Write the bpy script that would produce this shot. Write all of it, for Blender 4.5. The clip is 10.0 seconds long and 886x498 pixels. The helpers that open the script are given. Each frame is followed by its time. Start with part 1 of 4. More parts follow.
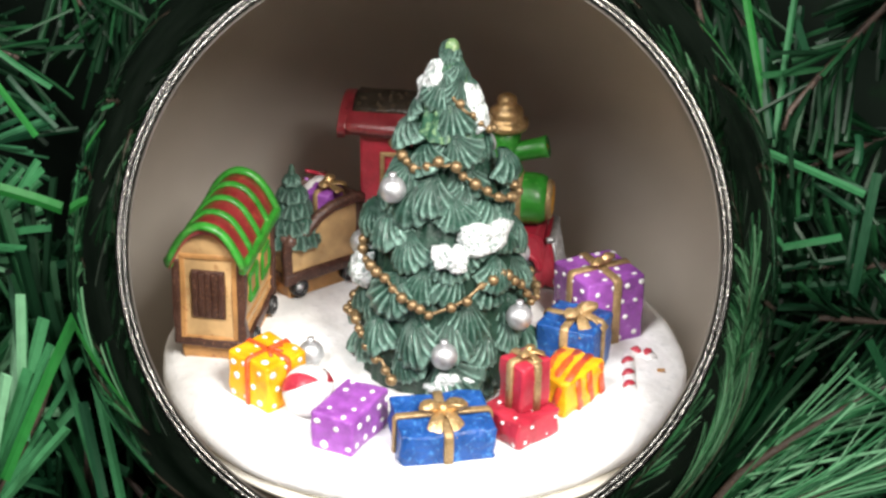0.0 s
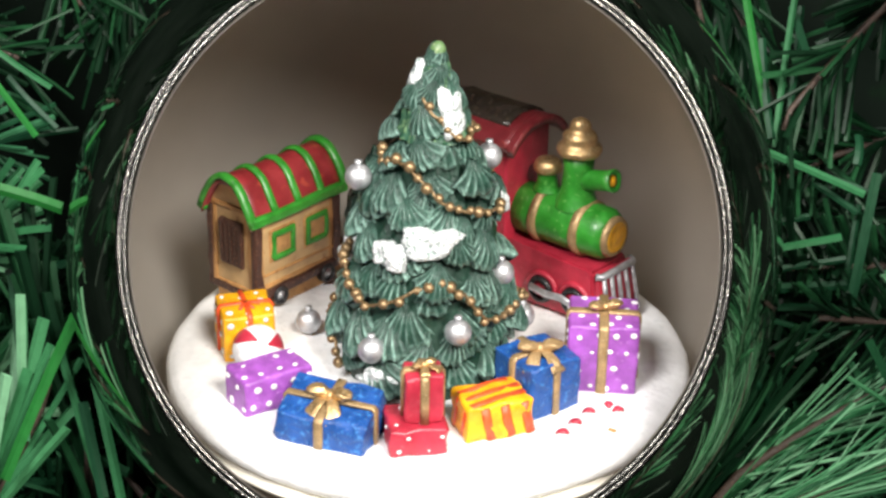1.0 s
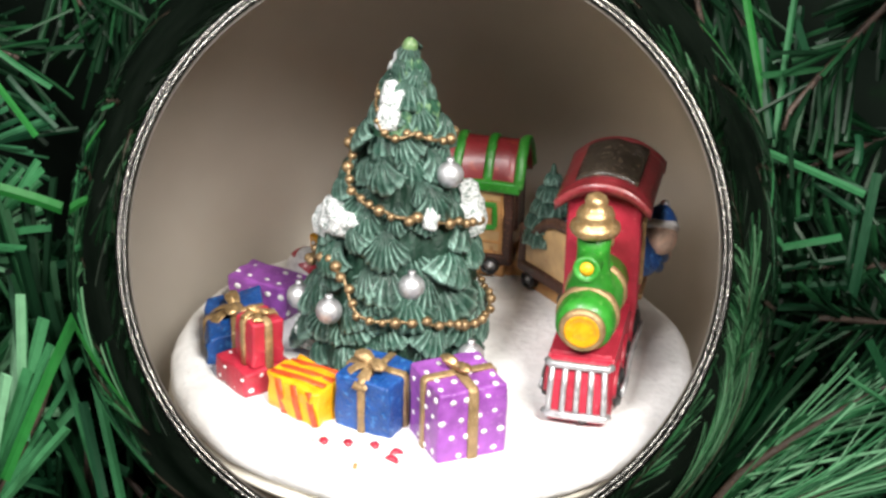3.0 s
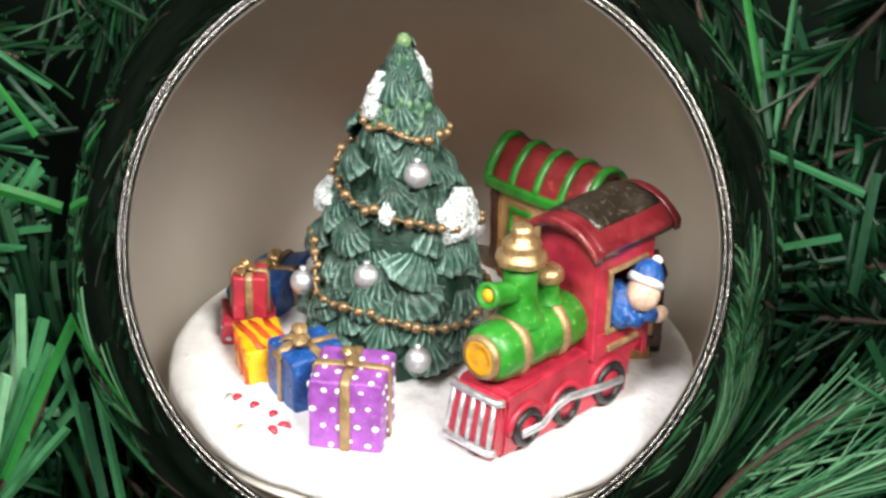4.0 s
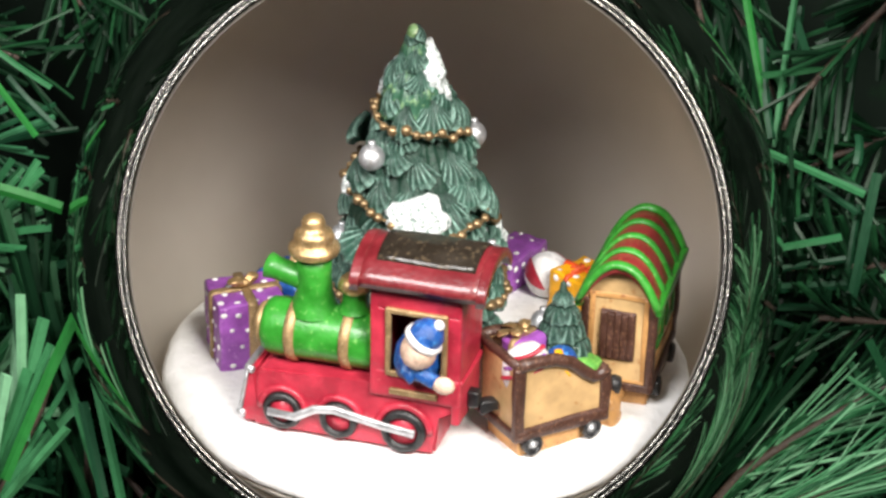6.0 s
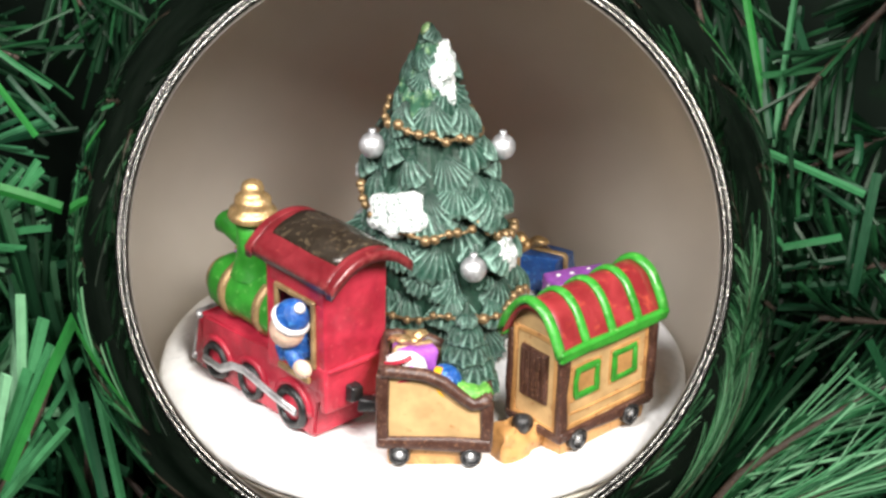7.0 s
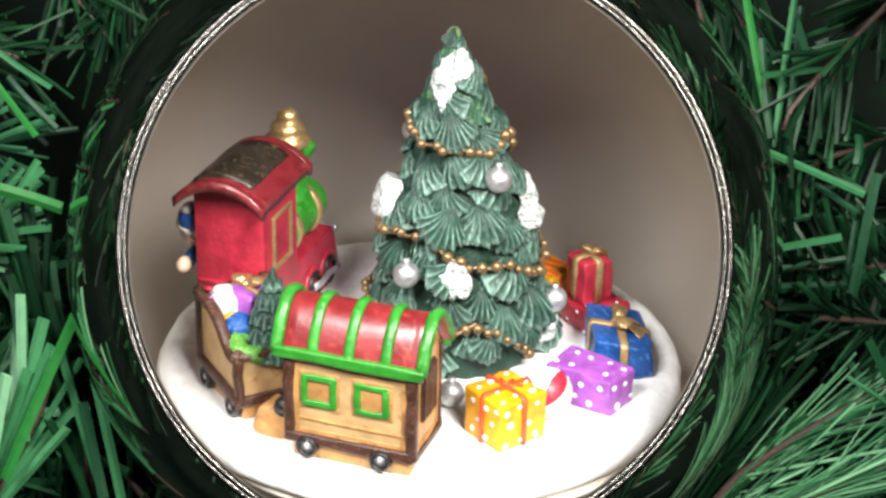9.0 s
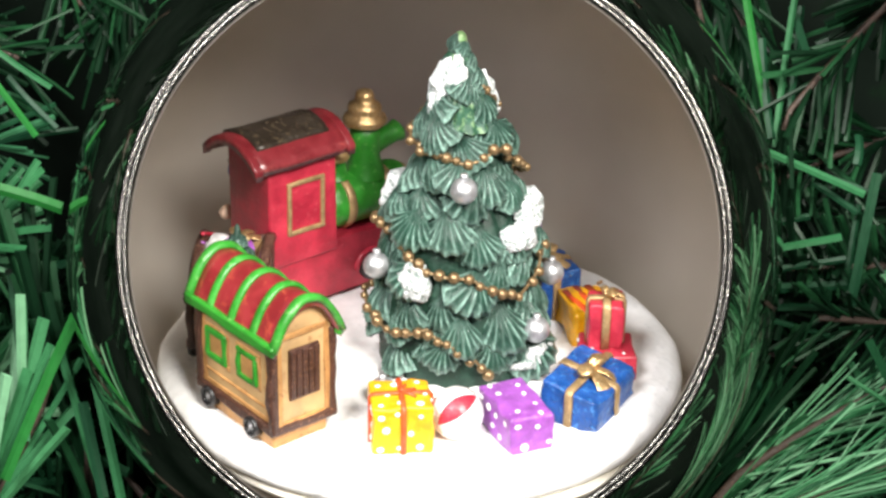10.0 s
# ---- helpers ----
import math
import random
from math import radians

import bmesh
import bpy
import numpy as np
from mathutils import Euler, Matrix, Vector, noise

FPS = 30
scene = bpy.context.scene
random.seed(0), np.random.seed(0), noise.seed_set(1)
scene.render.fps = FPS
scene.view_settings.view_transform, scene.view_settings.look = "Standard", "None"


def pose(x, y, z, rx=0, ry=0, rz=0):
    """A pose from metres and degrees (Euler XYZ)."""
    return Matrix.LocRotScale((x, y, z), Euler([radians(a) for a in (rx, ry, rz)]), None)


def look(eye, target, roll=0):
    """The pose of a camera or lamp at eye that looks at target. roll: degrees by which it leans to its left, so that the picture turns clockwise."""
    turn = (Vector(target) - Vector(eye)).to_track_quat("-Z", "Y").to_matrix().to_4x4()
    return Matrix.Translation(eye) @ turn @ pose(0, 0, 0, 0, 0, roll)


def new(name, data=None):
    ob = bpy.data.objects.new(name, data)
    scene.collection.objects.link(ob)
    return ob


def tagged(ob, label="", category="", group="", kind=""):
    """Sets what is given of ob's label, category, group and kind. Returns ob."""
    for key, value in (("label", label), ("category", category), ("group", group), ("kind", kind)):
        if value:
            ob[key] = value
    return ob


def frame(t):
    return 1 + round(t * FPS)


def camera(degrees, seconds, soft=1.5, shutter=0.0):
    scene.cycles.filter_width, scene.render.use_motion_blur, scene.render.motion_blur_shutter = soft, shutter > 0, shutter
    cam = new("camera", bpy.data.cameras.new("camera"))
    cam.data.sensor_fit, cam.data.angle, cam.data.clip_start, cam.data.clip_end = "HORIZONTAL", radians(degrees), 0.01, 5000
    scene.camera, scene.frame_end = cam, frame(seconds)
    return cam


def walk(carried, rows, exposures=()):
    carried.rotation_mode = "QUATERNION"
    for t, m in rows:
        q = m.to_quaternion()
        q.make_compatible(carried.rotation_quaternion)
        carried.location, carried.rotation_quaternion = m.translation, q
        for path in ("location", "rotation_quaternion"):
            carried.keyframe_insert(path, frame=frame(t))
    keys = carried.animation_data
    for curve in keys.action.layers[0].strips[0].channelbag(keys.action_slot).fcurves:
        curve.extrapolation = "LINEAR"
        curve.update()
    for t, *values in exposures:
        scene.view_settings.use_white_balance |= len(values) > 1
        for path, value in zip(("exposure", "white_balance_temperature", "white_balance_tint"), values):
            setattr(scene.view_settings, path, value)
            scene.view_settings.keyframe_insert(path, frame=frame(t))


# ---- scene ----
# A fir-tree scene with a toy train turns inside a hollow glass bauble that hangs among artificial fir twigs.
# Working unit below: millimetres, brought to metres where a mesh is made. z = 0 is the snow the train stands on.
MM = 0.001

# ---------------------------------------------------------------- camera
cam = camera(26.91, 10.0, soft=2.7)
EYE = pose(0.0, -0.350, 0.19194, 64.2268, -1.0655, -0.0057)
walk(cam, [(0.0, EYE), (10.0, EYE)], [(0.0, -0.10), (5.6, -0.12), (7.0, 0.12), (10.0, 0.14)])

# ---------------------------------------------------------------- world and lights
world = bpy.data.worlds.new("world")
scene.world = world
world.use_nodes = True
wn = world.node_tree.nodes
wn["Background"].inputs["Color"].default_value = (0.62, 0.60, 0.58, 1)
wn["Background"].inputs["Strength"].default_value = 0.006


def area_lamp(name, eye, target, size, watts, colour):
    lamp = bpy.data.lights.new(name, "AREA")
    lamp.shape, lamp.size, lamp.energy, lamp.color = "DISK", size, watts, colour
    ob = new(name, lamp)
    ob.matrix_world = look(eye, target)
    return ob


area_lamp("room_lamp", (-0.27, -0.46, 0.57), (0.0, 0.0, 0.02), 0.26, 7.6, (1.0, 0.97, 0.95))
area_lamp("room_lamp", (0.25, -0.51, 0.54), (0.0, 0.0, 0.02), 0.26, 11.6, (1.0, 0.955, 0.89))

# ---------------------------------------------------------------- materials


def base_material(name):
    m = bpy.data.materials.new(name)
    m.use_nodes = True
    t = m.node_tree
    return m, t.nodes, t.links, t.nodes["Principled BSDF"]


def noise_node(N, L, scale, detail=3.0, rough=0.55):
    tc = N.new("ShaderNodeTexCoord")
    n = N.new("ShaderNodeTexNoise")
    n.inputs["Scale"].default_value = scale
    n.inputs["Detail"].default_value = detail
    n.inputs["Roughness"].default_value = rough
    L.new(tc.outputs["Object"], n.inputs["Vector"])
    return n


def ramp(N, L, src, a, b, ca, cb):
    r = N.new("ShaderNodeValToRGB")
    r.color_ramp.elements[0].position, r.color_ramp.elements[1].position = a, b
    r.color_ramp.elements[0].color, r.color_ramp.elements[1].color = ca, cb
    L.new(src, r.inputs["Fac"])
    return r


def mix_colour(N, L, fac, a, b):
    m = N.new("ShaderNodeMix")
    m.data_type = "RGBA"
    for sock, v in ((m.inputs[0], fac), (m.inputs[6], a), (m.inputs[7], b)):
        if isinstance(v, (tuple, float, int)):
            sock.default_value = (*v, 1) if isinstance(v, tuple) and len(v) == 3 else v
        else:
            L.new(v, sock)
    return m.outputs[2]


def bump(N, L, bsdf, src, strength, dist):
    b = N.new("ShaderNodeBump")
    b.inputs["Strength"].default_value = strength
    b.inputs["Distance"].default_value = dist
    L.new(src, b.inputs["Height"])
    L.new(b.outputs["Normal"], bsdf.inputs["Normal"])
    return b


def paint(name, colour, worn=None, rough=0.38, coarse=260.0, fine=1500.0, wear=0.62, metal=0.0, relief=0.5, coat=0.0, dist=0.00025, rub=0.35):
    """Brushed-on paint over cast resin: uneven film, small worn spots, faint lumps."""
    m, N, L, b = base_material(name)
    n1, n2 = noise_node(N, L, coarse), noise_node(N, L, fine, 4.0)
    dark = tuple(c * (0.72 if max(colour) < 0.85 or min(colour) < 0.5 else 0.93) for c in colour)
    light = tuple(min(1.0, c * 1.16 + 0.004) for c in colour)
    body = ramp(N, L, n1.outputs["Fac"], 0.35, 0.68, (*dark, 1), (*light, 1)).outputs["Color"]
    worn = worn or tuple(min(1.0, c * 1.35 + 0.02) for c in colour)
    spots = ramp(N, L, n2.outputs["Fac"], wear, wear + 0.12, (0, 0, 0, 1), (1, 1, 1, 1)).outputs["Color"]
    film = mix_colour(N, L, spots, body, worn)
    # paint rubbed thin along the raised edges
    edge = N.new("ShaderNodeMath")
    edge.operation = "MULTIPLY"
    geo = N.new("ShaderNodeNewGeometry")
    L.new(ramp(N, L, geo.outputs["Pointiness"], 0.55, 0.64, (0, 0, 0, 1), (rub, rub, rub, 1)).outputs["Color"], edge.inputs[0])
    L.new(ramp(N, L, n2.outputs["Fac"], 0.44, 0.56, (0, 0, 0, 1), (1, 1, 1, 1)).outputs["Color"], edge.inputs[1])
    rubbed = tuple(min(1.0, c * 1.2 + 0.06) for c in worn)
    L.new(mix_colour(N, L, edge.outputs[0], film, rubbed), b.inputs["Base Color"])
    r = ramp(N, L, n1.outputs["Fac"], 0.3, 0.7, (rough * 0.8,) * 3 + (1,), (min(1, rough * 1.25),) * 3 + (1,))
    L.new(r.outputs["Color"], b.inputs["Roughness"])
    b.inputs["Metallic"].default_value = metal
    b.inputs["Coat Weight"].default_value = coat
    b.inputs["Coat Roughness"].default_value = 0.18
    bump(N, L, b, n2.outputs["Fac"], relief, dist)
    return m


SNOW = paint("snow_paint", (0.88, 0.88, 0.87), (0.80, 0.81, 0.81), 0.66, 110, 480, 0.58, relief=0.45, dist=0.0008)
CREAM = paint("cream_plastic", (0.78, 0.74, 0.64), None, 0.5, 60, 900, 0.8, relief=0.2)
RED = paint("red_paint", (0.45, 0.024, 0.050), (0.56, 0.08, 0.10), 0.40, 190, 900, 0.62, coat=0.2, dist=0.0004, rub=0.0)
GREEN = paint("green_paint", (0.026, 0.25, 0.020), (0.13, 0.38, 0.08), 0.40, 260, 800, 0.60, coat=0.2, dist=0.0003)
GOLD = paint("gold_paint", (0.58, 0.38, 0.17), (0.85, 0.66, 0.40), 0.34, 400, 2200, 0.55, metal=0.75, rub=0.1)
DULL_GOLD = paint("dull_gold_paint", (0.40, 0.265, 0.125), (0.62, 0.46, 0.26), 0.42, 400, 2200, 0.58, metal=0.45, rub=0.1)
SILVER = paint("silver_paint", (0.60, 0.61, 0.63), (0.40, 0.40, 0.42), 0.40, 500, 2600, 0.58, metal=0.7, rub=0.1)
MAROON = paint("dark_red_paint", (0.17, 0.012, 0.018), (0.34, 0.06, 0.05), 0.34, 200, 900, 0.64, coat=0.3)
BRICK = paint("brick_red_paint", (0.25, 0.020, 0.024), (0.36, 0.055, 0.035), 0.36, 160, 420, 0.58, coat=0.3)
SOOT = paint("sooty_paint", (0.028, 0.021, 0.015), (0.085, 0.062, 0.038), 0.24, 180, 900, 0.56, relief=0.7, rub=0.1)
TAN = paint("tan_resin", (0.57, 0.37, 0.17), (0.36, 0.17, 0.06), 0.45, 130, 420, 0.60, coat=0.1, rub=0.0)
OCHRE = paint("ochre_resin", (0.50, 0.26, 0.09), (0.30, 0.13, 0.05), 0.45, 180, 800, 0.58)
BROWN = paint("brown_paint", (0.060, 0.024, 0.016), (0.17, 0.085, 0.05), 0.40, 350, 1700, 0.56)
BLACK = paint("black_paint", (0.012, 0.012, 0.013), (0.10, 0.10, 0.10), 0.35, 500, 2500, 0.62, rub=0.1)
PURPLE = paint("purple_paint", (0.32, 0.085, 0.42), (0.48, 0.22, 0.56), 0.38, 260, 900, 0.62, dist=0.0005)
BLUE = paint("blue_paint", (0.010, 0.075, 0.30), (0.05, 0.20, 0.50), 0.34, 300, 900, 0.56, relief=0.9, dist=0.0006)
YELLOW = paint("yellow_paint", (0.86, 0.40, 0.006), (0.90, 0.52, 0.03), 0.40, 260, 1300, 0.60)
ORANGE = paint("orange_paint", (0.75, 0.08, 0.012), None, 0.4, 400, 1700, 0.66)
WHITE = paint("white_paint", (0.82, 0.80, 0.80), (0.65, 0.63, 0.62), 0.45, 500, 2000, 0.66)
SKIN = paint("beige_paint", (0.72, 0.50, 0.38), None, 0.45, 500, 2000, 0.70)
LEAF = paint("light_green_paint", (0.10, 0.33, 0.05), (0.25, 0.50, 0.10), 0.45, 500, 1800, 0.55, relief=1.0)

BEAD = paint("bead_gold_paint", (0.25, 0.165, 0.08), (0.50, 0.37, 0.21), 0.36, 500, 1800, 0.56, metal=0.6, rub=0.1)
LEAF_PALE = paint("pale_green_paint", (0.13, 0.24, 0.09), (0.34, 0.42, 0.25), 0.45, 500, 1200, 0.55, relief=0.8)


def glitter_snow():
    m, N, L, b = base_material("flocked_snow")
    n = noise_node(N, L, 1150, 3.0)
    c = ramp(N, L, n.outputs["Fac"], 0.36, 0.53, (0.22, 0.29, 0.27, 1), (0.74, 0.77, 0.77, 1))
    L.new(c.outputs["Color"], b.inputs["Base Color"])
    b.inputs["Roughness"].default_value = 0.7
    bump(N, L, b, n.outputs["Fac"], 1.0, 0.0010)
    return m


FLOCK = glitter_snow()


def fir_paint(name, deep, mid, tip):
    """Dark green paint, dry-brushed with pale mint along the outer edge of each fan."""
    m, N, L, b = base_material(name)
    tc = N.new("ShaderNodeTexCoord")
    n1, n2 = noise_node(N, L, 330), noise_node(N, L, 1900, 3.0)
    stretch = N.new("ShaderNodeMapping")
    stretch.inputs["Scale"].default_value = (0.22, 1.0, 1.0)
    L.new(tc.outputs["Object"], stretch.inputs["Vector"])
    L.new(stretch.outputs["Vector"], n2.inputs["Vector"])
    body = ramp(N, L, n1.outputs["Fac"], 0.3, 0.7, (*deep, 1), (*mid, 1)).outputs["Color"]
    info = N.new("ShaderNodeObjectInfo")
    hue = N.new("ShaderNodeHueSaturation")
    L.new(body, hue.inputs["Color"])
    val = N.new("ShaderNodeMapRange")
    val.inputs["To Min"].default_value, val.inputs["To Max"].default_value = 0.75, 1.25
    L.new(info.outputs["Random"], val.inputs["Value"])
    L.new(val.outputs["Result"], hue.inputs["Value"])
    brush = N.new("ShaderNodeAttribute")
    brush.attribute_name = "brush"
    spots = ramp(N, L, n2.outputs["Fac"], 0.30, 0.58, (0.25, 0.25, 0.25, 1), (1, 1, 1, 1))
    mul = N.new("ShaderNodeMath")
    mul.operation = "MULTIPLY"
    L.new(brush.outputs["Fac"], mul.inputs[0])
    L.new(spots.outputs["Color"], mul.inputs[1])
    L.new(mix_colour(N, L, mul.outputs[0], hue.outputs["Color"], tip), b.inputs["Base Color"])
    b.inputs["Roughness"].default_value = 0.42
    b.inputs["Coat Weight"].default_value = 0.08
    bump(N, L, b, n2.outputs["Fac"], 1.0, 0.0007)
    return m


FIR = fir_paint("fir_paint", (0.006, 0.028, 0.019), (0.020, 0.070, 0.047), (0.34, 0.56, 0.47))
FIR_CORE = paint("fir_core_paint", (0.006, 0.034, 0.020), (0.03, 0.10, 0.06), 0.5, 300, 1500, 0.6, relief=1.0)
FIR_TIP = paint("fir_tip_paint", (0.024, 0.090, 0.050), (0.15, 0.26, 0.13), 0.45, 300, 700, 0.50, relief=0.8)


def chrome():
    m, N, L, b = base_material("dark_chrome")
    n = noise_node(N, L, 45)
    L.new(ramp(N, L, n.outputs["Fac"], 0.3, 0.7, (0.56, 0.58, 0.53, 1), (0.68, 0.71, 0.64, 1)).outputs["Color"], b.inputs["Base Color"])
    b.inputs["Metallic"].default_value = 1.0
    b.inputs["Roughness"].default_value = 0.05
    return m


def satin():
    m, N, L, b = base_material("satin_silver")
    n = noise_node(N, L, 30)
    L.new(ramp(N, L, n.outputs["Fac"], 0.3, 0.7, (0.56, 0.515, 0.455, 1), (0.63, 0.585, 0.525, 1)).outputs["Color"], b.inputs["Base Color"])
    b.inputs["Metallic"].default_value = 0.72
    b.inputs["Roughness"].default_value = 0.36
    return m


def glitter_rim():
    m, N, L, b = base_material("silver_rim")
    n = noise_node(N, L, 2600, 2.0)
    L.new(ramp(N, L, n.outputs["Fac"], 0.48, 0.70, (0.03, 0.03, 0.028, 1), (0.42, 0.41, 0.38, 1)).outputs["Color"], b.inputs["Base Color"])
    b.inputs["Metallic"].default_value = 1.0
    b.inputs["Roughness"].default_value = 0.25
    bump(N, L, b, n.outputs["Fac"], 0.3, 0.0004)
    return m


CHROME, SATIN, RIM = chrome(), satin(), glitter_rim()


def needle_foil(name, a, b_, c):
    """Cut plastic foil; each needle takes its own shade."""
    m, N, L, b = base_material(name)
    g = N.new("ShaderNodeNewGeometry")
    r = N.new("ShaderNodeValToRGB")
    e = r.color_ramp.elements
    e[0].position, e[0].color = 0.0, (*a, 1)
    e[1].position, e[1].color = 1.0, (*c, 1)
    k = e.new(0.6)
    k.color = (*b_, 1)
    L.new(g.outputs["Random Per Island"], r.inputs["Fac"])
    n = noise_node(N, L, 500)
    hv = N.new("ShaderNodeHueSaturation")
    L.new(r.outputs["Color"], hv.inputs["Color"])
    mr = N.new("ShaderNodeMapRange")
    mr.inputs["To Min"].default_value, mr.inputs["To Max"].default_value = 0.75, 1.25
    L.new(n.outputs["Fac"], mr.inputs["Value"])
    L.new(mr.outputs["Result"], hv.inputs["Value"])
    L.new(hv.outputs["Color"], b.inputs["Base Color"])
    b.inputs["Roughness"].default_value = 0.46
    b.inputs["Specular IOR Level"].default_value = 0.22
    bump(N, L, b, n.outputs["Fac"], 0.2, 0.0003)
    return m


# darkest copy of the foil: shade among the twigs is in its colour
FOIL_DEEP_SHADE = needle_foil("needle_foil", (0.0015, 0.010, 0.004), (0.004, 0.024, 0.009), (0.013, 0.068, 0.024))
# half-dark copy of the foil; partial shade is put into its colour
FOIL_HALF_SHADE = needle_foil("half_shade_needle_foil", (0.003, 0.022, 0.010), (0.010, 0.058, 0.024), (0.04, 0.155, 0.07))
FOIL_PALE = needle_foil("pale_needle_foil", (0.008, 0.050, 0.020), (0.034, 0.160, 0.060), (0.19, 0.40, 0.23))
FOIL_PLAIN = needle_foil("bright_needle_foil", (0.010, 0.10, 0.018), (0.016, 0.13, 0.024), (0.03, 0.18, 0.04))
STEM = paint("twig_paint", (0.035, 0.022, 0.014), (0.10, 0.05, 0.03), 0.6, 300, 1500, 0.58, relief=1.0)
# near-black sheet colour that stands in for the shade between the twigs
DEPTH_SHADE = paint("depth_shade_paint", (0.002, 0.005, 0.003), (0.004, 0.010, 0.005), 0.9, 20, 120, 0.6)
DEPTH_SHADE.node_tree.nodes["Principled BSDF"].inputs["Specular IOR Level"].default_value = 0.03

# ---------------------------------------------------------------- mesh helpers (millimetres)


def part(name, bm, material, parent, label="", smooth=True, kind=""):
    bmesh.ops.scale(bm, vec=(MM, MM, MM), verts=bm.verts)
    bmesh.ops.recalc_face_normals(bm, faces=bm.faces)
    me = bpy.data.meshes.new(name)
    bm.to_mesh(me)
    bm.free()
    for p in me.polygons:
        p.use_smooth = smooth
    for m in material if isinstance(material, (list, tuple)) else [material]:
        me.materials.append(m)
    ob = new(name, me)
    ob.parent = parent
    return tagged(ob, label=label, kind=kind)


MOVERS = []


def thing(name, label, category, x, y, z=0.0, heading=0.0, group="", rx=0.0, ry=0.0):
    """An Empty at the base of a thing that rides on the turning snow disc."""
    ob = new(name)
    ob.empty_display_size = 0.003
    MOVERS.append((ob, pose(x * MM, y * MM, z * MM, rx, ry, heading)))
    return tagged(ob, label, category, group)


def axis_steps(half, r, n):
    inner = [-half + r + (2 * half - 2 * r) * i / n for i in range(n + 1)]
    return [-half, -half + r * 0.3, -half + r * 0.65] + inner + [half - r * 0.65, half - r * 0.3, half]


def rbox(w, d, h, r=0.6, n=3, jit=0.0, seed=0.0, at=(0, 0, 0), bm=None, shape=None):
    """A box w x d x h with rounded, slightly uneven edges, its foot at z = 0. shape(v) may bend it."""
    bm = bm or bmesh.new()
    half = (w / 2, d / 2, h / 2)
    r = min(r, *(a * 0.9 for a in half))
    st = [axis_steps(a, r, n) for a in half]
    size = [len(s) for s in st]
    made = {}

    def vert(i, j, k):
        if (i, j, k) not in made:
            p = Vector((st[0][i], st[1][j], st[2][k]))
            c = Vector([max(-a + r, min(a - r, q)) for a, q in zip(half, p)])
            v = p - c
            if v.length > 1e-9:
                out = sum(1 for q in v if abs(q) > 1e-9)
                if out > 1:
                    p = c + v.normalized() * r
            if jit:
                p = p + jit * Vector(noise.noise_vector(p * 0.35 + Vector((seed * 7.1, seed * 3.3, seed))))
            p.z += half[2]
            if shape:
                p = shape(p)
            made[i, j, k] = bm.verts.new(p + Vector(at))
        return made[i, j, k]

    for ax in range(3):
        u, v = (ax + 1) % 3, (ax + 2) % 3
        for side in (0, size[ax] - 1):
            for i in range(size[u] - 1):
                for j in range(size[v] - 1):
                    q = []
                    for a, b in ((i, j), (i + 1, j), (i + 1, j + 1), (i, j + 1)):
                        idx = [0, 0, 0]
                        idx[ax], idx[u], idx[v] = side, a, b
                        q.append(vert(*idx))
                    bm.faces.new(q if side else q[::-1])
    return bm


def lathe(profile, n=24, m=None, bm=None, jit=0.0):
    """A body of revolution about z; profile rows are (radius, z). m places it."""
    bm = bm or bmesh.new()
    m = m or Matrix.Identity(4)
    rings = []
    for r, z in profile:
        if r < 1e-6:
            rings.append([bm.verts.new(m @ Vector((0, 0, z)))])
        else:
            ring = []
            for i in range(n):
                a = 2 * math.pi * i / n
                p = Vector((r * math.cos(a), r * math.sin(a), z))
                if jit:
                    p += jit * Vector(noise.noise_vector(p * 0.5))
                ring.append(bm.verts.new(m @ p))
            rings.append(ring)
    for a, b in zip(rings, rings[1:]):
        for i in range(n):
            j = (i + 1) % n
            if len(a) == 1 and len(b) > 1:
                bm.faces.new((a[0], b[i], b[j]))
            elif len(b) == 1 and len(a) > 1:
                bm.faces.new((a[i], b[0], a[j]))
            elif len(a) > 1:
                bm.faces.new((a[i], b[i], b[j], a[j]))
    return bm


def ball_profile(r, n=10, low=-1.0, high=1.0):
    return [(r * math.cos(a), r * math.sin(a)) if abs(abs(a) - math.pi / 2) > 1e-6 else (0.0, r * math.sin(a))
            for a in [math.pi / 2 * (low + (high - low) * i / n) for i in range(n + 1)]]


def sweep(pts, radius, n=8, flat=1.0, closed=False, bm=None, up=(0, 0, 1), taper=None):
    """A rod along pts; flat < 1 squeezes it into a band whose thin side looks along 'up'."""
    bm = bm or bmesh.new()
    pts = [Vector(p) for p in pts]
    rings, k = [], len(pts)
    for i, p in enumerate(pts):
        a = pts[(i - 1) % k] if closed else pts[max(i - 1, 0)]
        b = pts[(i + 1) % k] if closed else pts[min(i + 1, k - 1)]
        t = (b - a).normalized()
        side = t.cross(Vector(up))
        side = side.normalized() if side.length > 1e-4 else t.orthogonal().normalized()
        nrm = side.cross(t)
        r = radius * (taper(i / (k - 1)) if taper else 1.0)
        rings.append([bm.verts.new(p + side * r * math.cos(q) + nrm * r * flat * math.sin(q)) for q in [2 * math.pi * j / n for j in range(n)]])
    pairs = list(zip(rings, rings[1:])) + ([(rings[-1], rings[0])] if closed else [])
    for a, b in pairs:
        for j in range(n):
            bm.faces.new((a[j], b[j], b[(j + 1) % n], a[(j + 1) % n]))
    if not closed:
        bm.faces.new(rings[0][::-1])
        bm.faces.new(rings[-1])
    return bm


def loop_points(centre, along, side, length, width, n=14):
    """A teardrop loop that leaves and meets the centre."""
    c, a, s = Vector(centre), Vector(along).normalized(), Vector(side).normalized()
    out = []
    for i in range(n + 1):
        q = math.pi * 2 * i / n
        out.append(c + a * length * (1 - math.cos(q)) / 2 + s * width * math.sin(q) * (1 - math.cos(q)) / 2)
    return out


